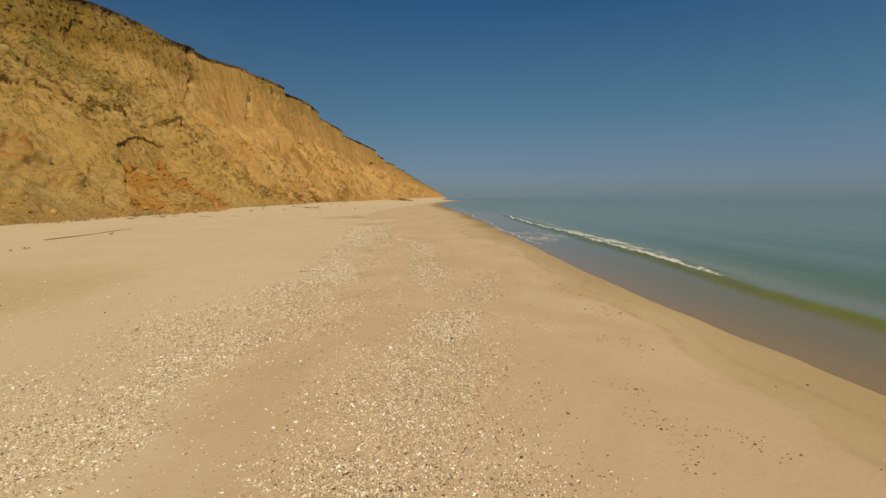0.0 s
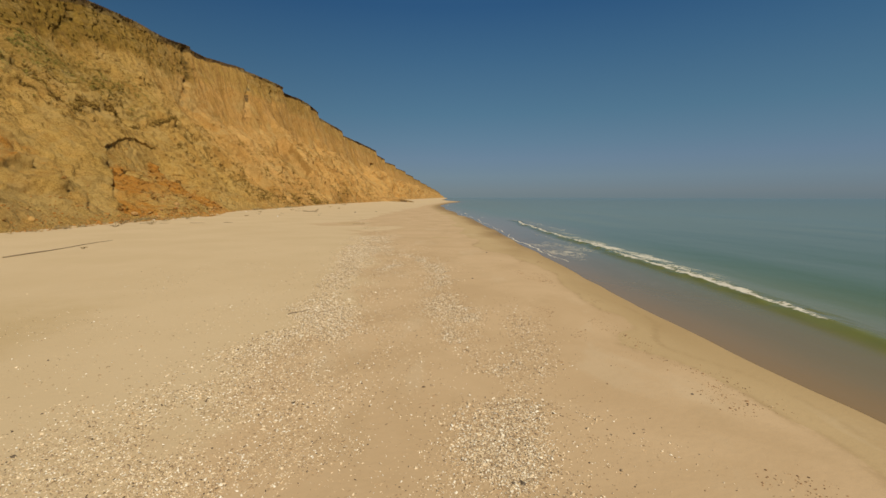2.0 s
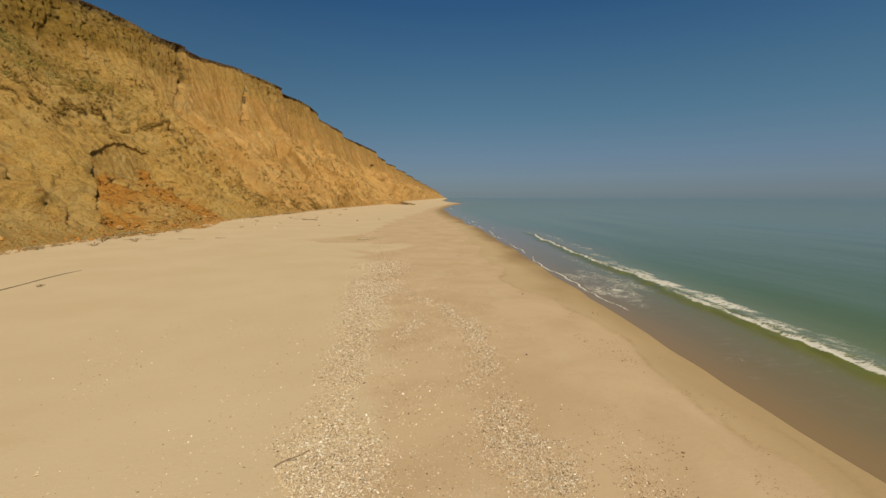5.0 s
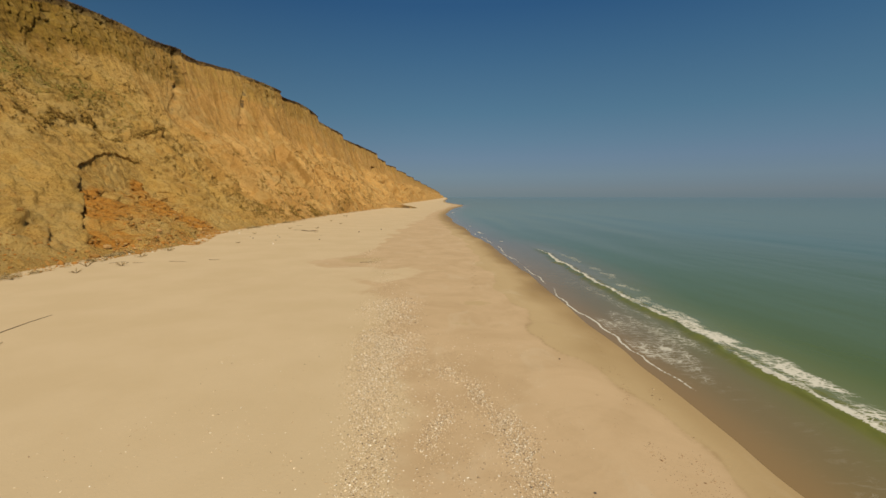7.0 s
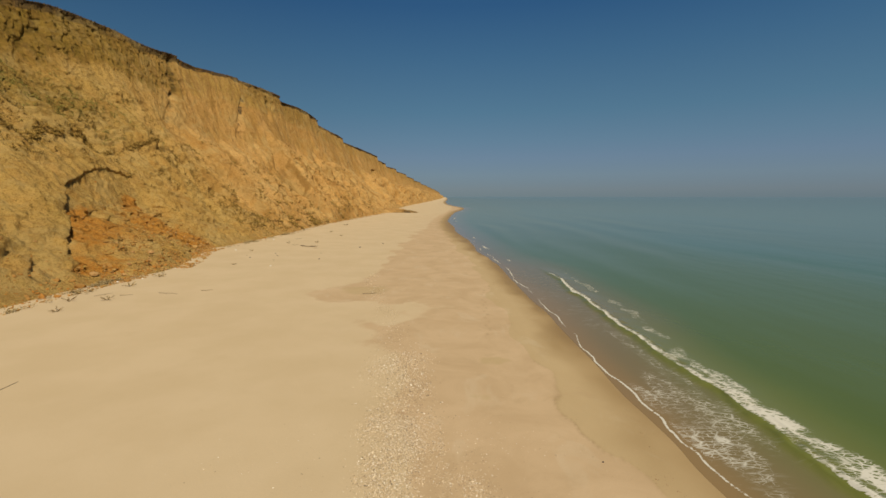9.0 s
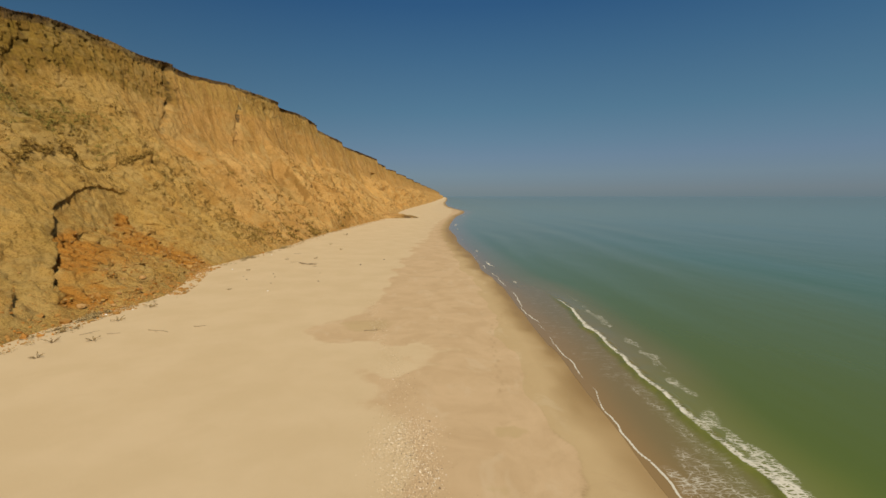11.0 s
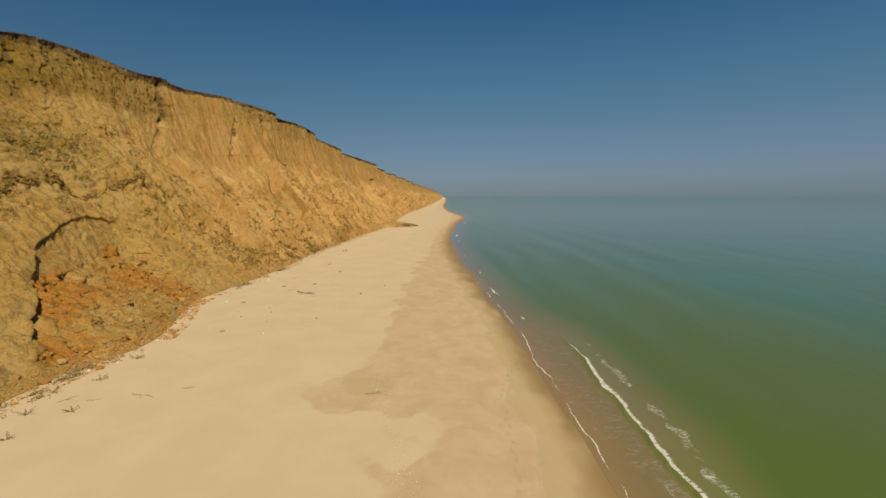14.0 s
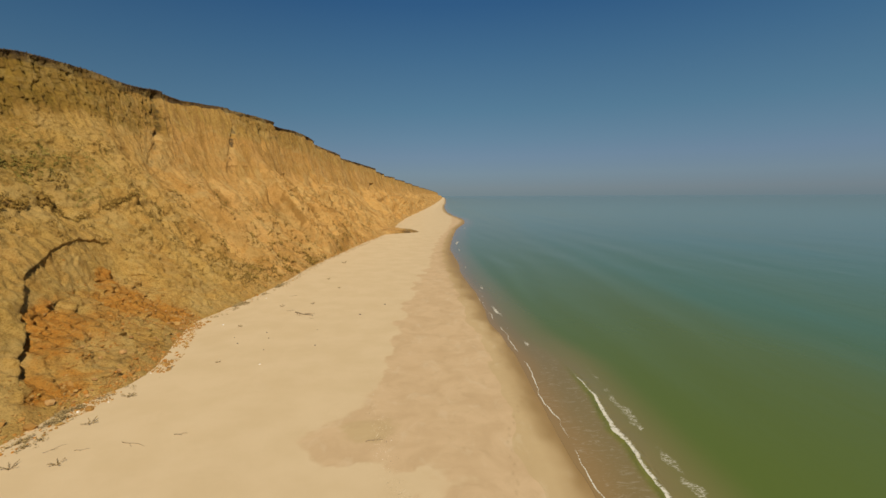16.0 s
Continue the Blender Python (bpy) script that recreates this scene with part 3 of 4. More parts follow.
    patchy = sstep(0.0, 0.5, fbm(y / 3.0, zs / 2.2, 0, 85, 3)) * sstep(74, 60, y) * (1 - up)
    bump = bump + foot * quiet * (0.62 * patchy + 0.95 * by_scar) * (sstep(0, 0.14, fr) - fr)
    bump = bump + foot * (1 - 0.65 * up) * sstep(0.865, 0.82, s) * (1 - 0.7 * cone) * ((0.26 - 0.14 * sstep(58, 66, y)) * fbm(y / 1.6, arc / 2.2, 0, 81, 4) + (0.10 + 0.08 * sstep(85, 65, y)) * fbm(y / 0.45, arc / 0.5, 0, 83, 3))
    x = x + bump * (0.62 + 0.38 * up)
    z = z + bump * 0.78 * (1 - up)
    # slots washed out of the talus, leaning with the gullies
    # mask that darkens these slots through soil and green
    wash = 0 * x
    for y1, z1s, y0, z0s, wd, dp in ((76.6, 7.9, 75.0, 4.4, 0.55, 0.9), (82.2, 6.2, 79.6, 1.0, 0.8, 1.1), (87.2, 5.7, 85.2, 1.2, 0.6, 0.8), (68.0, 7.2, 67.0, 4.0, 0.8, 0.5), (66.5, 4.6, 65.0, 3.2, 0.6, 0.6), (104.5, 13.4, 102.0, 11.0, 0.5, 0.6), (115.0, 11.0, 112.0, 9.4, 0.7, 0.8), (125.0, 10.4, 121.0, 8.0, 0.9, 0.9), (94.0, 7.6, 90.5, 4.2, 0.6, 0.6), (100.5, 8.2, 97.0, 5.0, 0.6, 0.6), (132.0, 9.0, 128.0, 5.0, 0.8, 0.9), (205.0, 16.5, 199.0, 11.0, 2.0, 1.1), (150.0, 12.0, 145.0, 7.0, 1.2, 1.2)):
        mid = y0 + (y1 - y0) * (zs - z0s) / (z1s - z0s) + 0.3 * fbm(zs / 0.8, y1, 0, 67, 3)
        span = sstep(z1s + 0.25, z1s - 0.1, zs) * sstep(z0s - 0.5, z0s + 0.45 * (z1s - z0s), zs)
        slot = np.exp(-((y - mid) / wd) ** 2) * span
        x = x - dp * slot
        z = z - 0.4 * dp * slot * (1 - up)
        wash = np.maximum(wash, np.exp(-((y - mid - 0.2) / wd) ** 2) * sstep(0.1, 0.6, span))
    # flutes, cracks and pits of the upright face
    face = up * (1 - q3) * sstep(0.868, 0.845, s)
    below = zc - z + 0.9 * fbm(y / 2.2, z / 6.0, 0, 76, 3)
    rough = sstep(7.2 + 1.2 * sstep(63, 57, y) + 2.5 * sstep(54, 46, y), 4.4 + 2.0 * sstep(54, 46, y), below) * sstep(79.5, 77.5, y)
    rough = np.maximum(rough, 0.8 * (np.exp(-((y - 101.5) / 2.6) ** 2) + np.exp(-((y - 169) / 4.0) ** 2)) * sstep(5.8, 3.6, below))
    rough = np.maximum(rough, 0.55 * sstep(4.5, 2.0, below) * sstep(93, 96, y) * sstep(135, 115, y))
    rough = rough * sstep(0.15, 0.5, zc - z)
    f1 = fbm(y / 5.0, z / 18.0, 0, 71, 2)
    f2 = 1 - np.abs(fbm(y / 1.5, z / 10.0, 0, 72, 3))
    f3 = 1 - np.abs(fbm(y / 0.42, z / 2.0, 0, 73, 2))
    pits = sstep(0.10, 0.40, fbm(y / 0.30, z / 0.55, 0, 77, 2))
    x = x + face * (0.4 * f1 + (0.14 + 0.22 * rough) * (f2 - 0.7) + (0.07 + 0.20 * rough) * (f3 - 0.7) - pits * (0.15 * rough + 0.03))
    # shade inside the cracks, painted through the soil colour
    crack_shade = 0 * x
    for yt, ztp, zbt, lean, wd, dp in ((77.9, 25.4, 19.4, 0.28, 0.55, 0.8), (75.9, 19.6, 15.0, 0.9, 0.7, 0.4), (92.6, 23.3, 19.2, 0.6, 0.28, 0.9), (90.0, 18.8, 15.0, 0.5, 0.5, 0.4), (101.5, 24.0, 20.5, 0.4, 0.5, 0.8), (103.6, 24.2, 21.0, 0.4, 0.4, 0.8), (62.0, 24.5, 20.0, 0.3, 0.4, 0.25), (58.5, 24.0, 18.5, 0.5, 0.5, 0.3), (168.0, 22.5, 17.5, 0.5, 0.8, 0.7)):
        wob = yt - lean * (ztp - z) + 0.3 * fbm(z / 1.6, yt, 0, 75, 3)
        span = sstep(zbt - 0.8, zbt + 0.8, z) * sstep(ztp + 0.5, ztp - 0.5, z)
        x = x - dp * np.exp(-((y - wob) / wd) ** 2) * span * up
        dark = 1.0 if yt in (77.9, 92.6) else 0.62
        crack_shade = np.maximum(crack_shade, dark * np.exp(-((y - wob - 0.25) / (0.8 * wd)) ** 2) * span * (0.75 + 0.5 * fbm(y / 0.5, z / 0.9, 0, 78, 3)))
    # the slumped hollow: a steep head wall, a shaded flank, crumbled clay below
    wobl = 0.4 * fbm(zs / 0.9, y / 3.0, 0, 91, 3)
    yl = 35.6 + 1.33 * zs - wobl
    left = sstep(-0.15, 0.55, y - yl)
    right = sstep(0.5, -0.35, y - 55.9 + wobl)
    ztop = 8.25 - 0.13 * np.abs(y - 52.3) ** 1.25 + 0.12 * fbm(y / 2.6, 7.7, 0, 92, 2)
    drop = np.maximum(ztop - zs, 0)
    head = np.where(drop > 0, (0.24 + 0.25 * sstep(50, 45, y)) * sstep(0, 0.12, drop) + 0.50 * drop, 0)
    heap = np.interp(zs, [0, 1.0, 2.2, 4.4, 5.2, 6.6, 8.2], [0.0, 0.3, 0.9, 2.0, 2.8, 4.0, 5.0]) + 0.9 * np.exp(-np.maximum(y - yl, 0) / 0.6) * sstep(1.0, 2.5, zs)
    inside = left * right * (drop > 0)
    zc2 = zs - 1.2 * np.exp(-((y - 53.0) / 1.6) ** 2)
    clod = left * right * sstep(5.0, 3.8, zc2) * sstep(0.2, 0.8, zs)
    x = x - left * right * np.minimum(head, heap) + clod * (0.30 * fbm(y / 0.7, zs / 0.5, 0, 93, 5, 0.72) + 0.1)
    # lip with dark soil that hangs over, then the flat land
    lip = 0.2 * np.exp(-((s - 0.865) / 0.012) ** 2)
    x = x + lip
    x = x - q3 ** 2 * 260
    z = z + q3 * 0.5 + 0.14 * fbm(y / 5.0, q3 * 3, 0, 95, 3) * sstep(0.845, 0.875, s)
    depth = zc - z
    thick = 0.35 * sstep(86, 76, y)
    # dark soil of the lip, plus the painted crack shade and darker slots
    soil = 0.78 * crack_shade + 0.35 * wash * sstep(-0.1, 0.5, fbm(y / 0.6, zs / 0.6, 0, 98, 3)) + sstep(0.95 + 1.5 * thick, 0.30 + 0.6 * thick, depth + 0.25 * fbm(y / 2.0, z / 2.0, 0, 96, 3)) * sstep(0.7, 0.8, s)
    rust = clod * (0.24 + 0.66 * np.exp(-((y - yl - 1.8) / 1.9) ** 2) + 0.72 * np.exp(-((y - 53.6 + 0.25 * zs) / 2.2) ** 2) + 0.34 * fbm(y / 2.2, zs / 1.4, 0, 97, 3)) + 0.42 * np.exp(-((y - 40.5 - 0.9 * z) / 3.0) ** 2) * sstep(6.5, 4.5, z) * sstep(1.5, 3.5, z)
    rust = rust + (0.72 + 0.4 * fbm(y / 2.0, z / 1.0, 0, 99, 3)) * np.exp(-((y - 33.0) / 4.5) ** 2 - ((z - 5.0) / 1.3) ** 2)
    rust = rust + 0.32 * np.exp(-((y - 118) / 26.0) ** 2) * sstep(6, 1.5, z) + 0.34 * np.exp(-((y - 61.5) / 4.5) ** 2 - ((z - 9.3) / 1.1) ** 2)
    green = 0.6 * np.exp(-((y - 52.0) / 6.5) ** 2 - ((z - 15.5) / 2.6) ** 2) + 0.22 * np.exp(-((y - 60.0) / 5.0) ** 2 - ((z - 14.0) / 2.4) ** 2) + 0.4 * np.exp(-((y - 36) / 7.0) ** 2 - ((z - 15) / 3) ** 2)
    green = green + 0.14 * inside * sstep(4.2, 5.4, zs) + 0.55 * sstep(0.4, -0.2, y - yl) * sstep(-5.0, -1.0, y - yl) * sstep(6.2, 5.2, zs) * sstep(2.0, 3.0, zs)
    green = green + 0.4 * np.exp(-((y - 67) / 5.0) ** 2 - ((z - 4.0) / 2.6) ** 2) + 0.25 * np.exp(-((y - 84) / 14.0) ** 2 - ((z - 4.0) / 3) ** 2) + 0.3 * np.exp(-((y - 205) / 20.0) ** 2 - ((z - 15) / 4) ** 2) + 0.35 * wash * sstep(-0.3, 0.4, fbm(y / 0.7, zs / 0.9, 0, 87, 3))
    green = green + 0.36 * sstep(76, 54, y) * sstep(5.5, 9, z) * (1 - inside)
    sharp2 = sstep(77, 80, y)
    tone = up * sharp2 + (1 - sharp2) * np.maximum(rough, 0.25 * up)
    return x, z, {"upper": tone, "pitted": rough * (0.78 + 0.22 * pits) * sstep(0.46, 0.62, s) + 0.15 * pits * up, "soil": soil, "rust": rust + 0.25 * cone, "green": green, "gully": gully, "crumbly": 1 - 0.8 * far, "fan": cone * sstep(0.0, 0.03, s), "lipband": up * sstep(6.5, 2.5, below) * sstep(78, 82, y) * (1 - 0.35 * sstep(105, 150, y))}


def build_cliff():
    ys = spaced([(-300, 10, 32), (10, 34, 80), (34, 55, 170), (55, 80, 260), (80, 135, 340), (135, 240, 190), (240, 420, 120), (420, 1300, 130), (1300, 2700, 60), (2700, 3000, 6)])
    ss = spaced([(0, 0.30, 120), (0.30, 0.56, 85), (0.56, 0.89, 140), (0.89, 1.0, 8)])
    s, y = np.meshgrid(ss, ys)
    x, z, at = cliff_point(y, s)
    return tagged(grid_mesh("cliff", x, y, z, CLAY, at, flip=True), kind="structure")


# ---- sea ----
def build_water():
    off = np.concatenate([spaced([(-2.5, 0, 10), (0, 3.6, 150), (3.6, 9, 60), (9, 60, 70), (60, 200, 40)]), np.geomspace(205, 5000, 30)])
    ys = np.concatenate([spaced([(-300, -4, 40), (-4, 48, 360), (48, 60, 40), (60, 300, 150)]), np.geomspace(305, 5500, 40)])
    o, y = np.meshgrid(off, ys)
    x = waterline(y) + o
    xx = x + 0.8 * fbm(x / 9.0, y / 22.0, 0, 101, 2)
    env = sstep(1.5, 7, o) * (1 - 0.97 * sstep(40, 130, o))
    ph = xx / (4.2 + 0.06 * np.clip(o, 0, 90)) * 2 * np.pi
    z = -0.1 + env * (0.05 - 0.025 * sstep(10, 30, o)) * (np.sin(ph) + 0.6 * np.sin(ph * 0.47 + 1.0 + y * 0.04)) * (0.5 + 0.9 * fbm(x / 14.0, y / 30.0, 0, 102, 2))
    # one low wave that breaks along the bar
    e = x - breaker_x(y) - 0.16 * fbm(y / 3.0, 0.5, 0, 103, 4)
    be = sstep(7, 11, y) * sstep(46, 39, y)
    swell = sstep(2, 6, y) * sstep(46, 39, y)
    wide = 0.09 + (0.17 - 0.05 * sstep(22, 16, y)) * sstep(44, 30, y) * (0.75 + 0.5 * fbm(y / 4.0, 2.5, 0, 118, 2))
    ridge = np.where(e < 0, np.exp(-(e / 0.22) ** 2), np.exp(-(e / 0.8) ** 2)) * swell
    z = z + 0.09 * ridge + 0.025 * be * np.exp(-((e - 0.1) / 0.3) ** 2) * fbm(x / 0.15, y / 0.2, 0, 110, 2)
    foam = be * np.where(e < 0, np.exp(-(e / (0.35 * wide)) ** 2), np.exp(-(e / wide) ** 2)) * (1.05 - 0.36 * sstep(15, 19, y) * sstep(29, 25, y) + 0.35 * fbm(x / 0.5, y / 0.9, 0, 104, 3))
    foam = foam + be * 0.22 * sstep(0, 0.15, e) * sstep(0.9, 0.2, e) * (0.7 + 0.9 * fbm(x / 0.4, y / 0.7, 0, 106, 3))
    # a broken lacy line that the last wave left farther out
    out = e - 0.75 - 0.55 * sstep(18, 34, y) - 0.32 * fbm(y / 2.2, 8.5, 0, 111, 3)
    foam = foam + sstep(11, 17, y) * sstep(50, 40, y) * np.minimum(0.72 * np.exp(-(out / 0.32) ** 2) * (0.85 + 0.8 * fbm(x / 0.7, y / 1.0, 0, 112, 3)), 0.56)
    # thin foam along the edge of the run-up
    edge = 0.34 + 0.22 * fbm(y / 4.0, 2.9, 0, 116, 3) + 0.08 * fbm(y / 0.8, 4.4, 0, 105, 2)
    foam = foam + 1.6 * sstep(12, 17, y) * sstep(80, 62, y) * np.exp(-((o - edge) / 0.034) ** 2) * (0.75 + 0.6 * fbm(x / 0.8, y / 2.0, 0, 117, 2))
    lace = sstep(9, 16, y) * sstep(52, 44, y) * sstep(edge, edge + 0.15, o) * sstep(0.0, -0.5, e) * sstep(-0.75, 0.0, fbm(x / 1.4, y / 5.0, 0, 115, 3) + 0.1)
    wake = 0.42 * sstep(11, 14, y) * sstep(24, 18, y) * sstep(0.1, 0.5, e) * sstep(1.5, 0.7, e)
    foam = foam + (0.54 * lace * sstep(33, 26, y) + wake) * (0.95 + 0.22 * fbm(x / 0.6, y / 0.8, 0, 119, 3))
    # small curls where the wave bends in towards the shore
    for hx, hy, ln, tilt, st in ((3.2, 49.2, 0.9, -0.7, 0.8), (2.5, 53.5, 0.5, 1.2, 0.5), (2.1, 59.7, 2.6, -0.2, 0.9), (1.5, 71.0, 2.4, 0.1, 0.8), (1.2, 66.0, 1.2, 1.5, 0.6), (0.2, 88.0, 3.0, 0.2, 0.6), (0.3, 127.0, 6.0, 0.25, 0.9), (0.2, 112.0, 3.0, -0.15, 0.7), (4.5, 178.0, 7.0, 0.1, 0.7)):
        along, across = (y - hy) / ln, x - hx - tilt * (y - hy) * 0.3 + 0.3 * fbm(y / 1.3, hy, 0, 109, 2)
        foam = foam + st * np.exp(-along ** 2 - (across / (0.10 + 0.0022 * hy)) ** 2)
    depth = -0.1 - ground_z(x, y)
    ob = grid_mesh("water", x, y, z, WATER, {"ripple": 1 - 0.92 * sstep(120, 900, np.hypot(x, y)), "depth": depth, "foam": np.clip(foam, 0, 1.3), "lace": lace, "crest": np.maximum(0.55 * be * sstep(-0.1, 0.3, e) * sstep(3.2, 0.8, e) * sstep(34, 22, y), swell * np.exp(-((e + 0.1) / 0.22) ** 2))})
    return tagged(ob, kind="structure")


build_ground()
build_cliff()
build_water()


# ---- shells on the sand ----
def scatter(n, x0, x1, y0, y1, density, rng):
    x, y = rng.uniform(x0, x1, n), rng.uniform(y0, y1, n)
    keep = rng.random(n) < density(x, y)
    return x[keep], y[keep]


def build_shell_bits():
    rng = np.random.default_rng(7)
    packs = []
    for y0, y1, per, size in ((1.4, 5.5, 22000, 0.0078), (5.5, 10, 11500, 0.0090), (10, 20, 5600, 0.0112), (20, 44, 1500, 0.015)):
        n = int(per * 14 * (y1 - y0))
        x, y = scatter(n, -9.5, 4.0, y0, y1, shell_density, rng)
        packs.append(np.stack([x, y, size * np.exp(0.34 * rng.standard_normal(len(x)))], 1))
    p = np.concatenate(packs)
    n, k = len(p), 4
    ang = np.linspace(0, 2 * np.pi, k, endpoint=False)[None] + rng.uniform(0, 6.28, (n, 1))
    rad = p[:, 2:3] * rng.uniform(0.55, 1.3, (n, k))
    el = rng.uniform(0.28, 0.8, (n, 1))
    lx, ly = np.cos(ang) * rad, np.sin(ang) * rad * el
    spin = rng.uniform(0, 6.28, (n, 1))
    gx, gy = lx * np.cos(spin) - ly * np.sin(spin), lx * np.sin(spin) + ly * np.cos(spin)
    tx, ty = rng.normal(0, 0.38, (n, 1)), rng.normal(0, 0.38, (n, 1))
    gz = gx * tx + gy * ty
    z0 = ground_z(p[:, 0], p[:, 1])[:, None]
    rim = np.stack([p[:, :1] + gx, p[:, 1:2] + gy, z0 + gz + p[:, 2:3] * 0.18], -1)
    top = np.stack([p[:, :1], p[:, 1:2], z0 + p[:, 2:3] * 0.6], -1)
    co = np.concatenate([rim, top], 1).reshape(-1, 3)
    base = (np.arange(n) * (k + 1))[:, None]
    f = np.stack([np.stack([base[:, 0] + i, base[:, 0] + (i + 1) % k, base[:, 0] + k], -1) for i in range(k)], 1).reshape(-1, 3)
    tagged(raw_mesh("broken_shells", co, f, SHELL, smooth=False), label="broken white and tan sea shells strewn over sand", category="shells", kind="stuff")


build_shell_bits()


# ---- loose earth, plants and driftwood ----
GREEN = island("scrub_leaf", [(0.0, (0.23, 0.182, 0.034)), (0.4, (0.30, 0.235, 0.055)), (0.75, (0.16, 0.13, 0.026))], 0.9)
DRYLEAF = island("dry_scrub", [(0.0, (0.26, 0.155, 0.032)), (0.4, (0.19, 0.110, 0.022)), (0.75, (0.33, 0.205, 0.046))], 0.9)
LIPGRASS = island("lip_grass", [(0.0, (0.075, 0.052, 0.026)), (0.4, (0.12, 0.085, 0.04)), (0.75, (0.05, 0.036, 0.02))], 0.9)
WEED = island("sea_weed", [(0.0, (0.30, 0.21, 0.085)), (0.4, (0.40, 0.29, 0.13)), (0.75, (0.20, 0.135, 0.05))], 0.9)
CLOD = plain("clay_clod", (0.30, 0.15, 0.05), (0.46, 0.27, 0.10), 6, 0.97, 0.1, 0.03)
CLODS = island("clay_clods", [(0.0, (0.35, 0.185, 0.050)), (0.3, (0.38, 0.17, 0.036)), (0.55, (0.30, 0.165, 0.048)), (0.8, (0.42, 0.25, 0.08))], 0.97, 0.1)
WOOD = plain("driftwood", (0.20, 0.145, 0.085), (0.36, 0.275, 0.175), 30, 0.9)
STONE = plain("dark_stone", (0.06, 0.05, 0.04), (0.16, 0.13, 0.10), 40, 0.85)
PALE = plain("pale_stone", (0.70, 0.66, 0.56), (0.82, 0.78, 0.70), 30, 0.8)
CRUMB = island("weed_crumbs", [(0.0, (0.34, 0.205, 0.10)), (0.4, (0.26, 0.155, 0.075)), (0.7, (0.55, 0.41, 0.24)), (0.9, (0.13, 0.08, 0.045))], 0.9)
SHELLW = plain("whole_shell", (0.62, 0.50, 0.34), (0.84, 0.77, 0.62), 60, 0.5, 0.4, 0.003)


def on_cliff(y, s):
    x, z, _ = cliff_point(y, s)
    return x, z


def blades(name, px, py, pz, size, count, material, label, category, rng, up=0.7, lean=1.0):
    """Tufts of narrow blades, all in one mesh."""
    n = len(px) * count
    bx, by, bz, sz = [np.repeat(v, count) for v in (px, py, pz, size)]
    bx = bx + rng.normal(0, 0.35, n) * sz
    by = by + rng.normal(0, 0.35, n) * sz
    a = rng.uniform(0, 2 * np.pi, n)
    ln = sz * rng.uniform(0.4, 1.1, n)
    dx, dy, dz = np.cos(a) * ln * 0.6 * lean, np.sin(a) * ln * 0.6 * lean, ln * rng.uniform(0.4, 1.0, n) * up
    wx, wy = -np.sin(a) * sz * 0.14, np.cos(a) * sz * 0.14
    p0 = np.stack([bx - wx, by - wy, bz - 0.03], -1)
    p1 = np.stack([bx + wx, by + wy, bz - 0.03], -1)
    p2 = np.stack([bx + dx * 0.6 + wx * 0.8, by + dy * 0.6 + wy * 0.8, bz + dz * 0.75], -1)
    p3 = np.stack([bx + dx, by + dy, bz + dz], -1)
    co = np.stack([p0, p1, p2, p3], 1).reshape(-1, 3)
    q = np.arange(n * 4).reshape(n, 4)
    return tagged(raw_mesh(name, co, q, material, smooth=False), label=label, category=category, kind="stuff")


def leaves(name, px, py, pz, size, count, material, label, category, rng, way=(0.62, -0.1, 0.77), loose=0.45, lift=0.7, big=1.0):
    """Clumps of small leaves that face roughly one way, all in one mesh."""
    n = len(px) * count
    sz = np.repeat(size, count)
    nv = np.array(way)[None] + rng.normal(0, loose, (n, 3))
    nv = nv / np.linalg.norm(nv, axis=1, keepdims=True)
    u = np.cross(nv, rng.normal(0, 1, (n, 3)))
    u = u / np.linalg.norm(u, axis=1, keepdims=True)
    v = np.cross(nv, u)
    c = np.stack([np.repeat(q, count) for q in (px, py, pz)], -1) + rng.normal(0, 0.45, (n, 3)) * sz[:, None] * np.array([[0.6, 1.0, 0.6]])
    c = c + np.array(way)[None] * (rng.uniform(0.1, 1.0, n) * sz * lift)[:, None]
    a, b = (big * sz * rng.uniform(0.12, 0.30, n))[:, None], (big * sz * rng.uniform(0.06, 0.14, n))[:, None]
    co = np.stack([c - u * a, c + v * b - u * a * 0.1, c + u * a + nv * b * 0.4, c - v * b - u * a * 0.1], 1).reshape(-1, 3)
    return tagged(raw_mesh(name, co, np.arange(n * 4).reshape(n, 4), material, smooth=False), label=label, category=category, kind="stuff")


def rock_bm(rng, rough=0.28, sub=1):
    bm = bmesh.new()
    bmesh.ops.create_icosphere(bm, subdivisions=sub, radius=1.0)
    sx, sy, sz = rng.uniform(0.75, 1.25), rng.uniform(0.7, 1.2), rng.uniform(0.5, 0.8)
    for v in bm.verts:
        k = 1 + rng.normal(0, rough * 0.5)
        v.co = Vector((v.co.x * sx * k, v.co.y * sy * k, v.co.z * sz * k))
    return bm


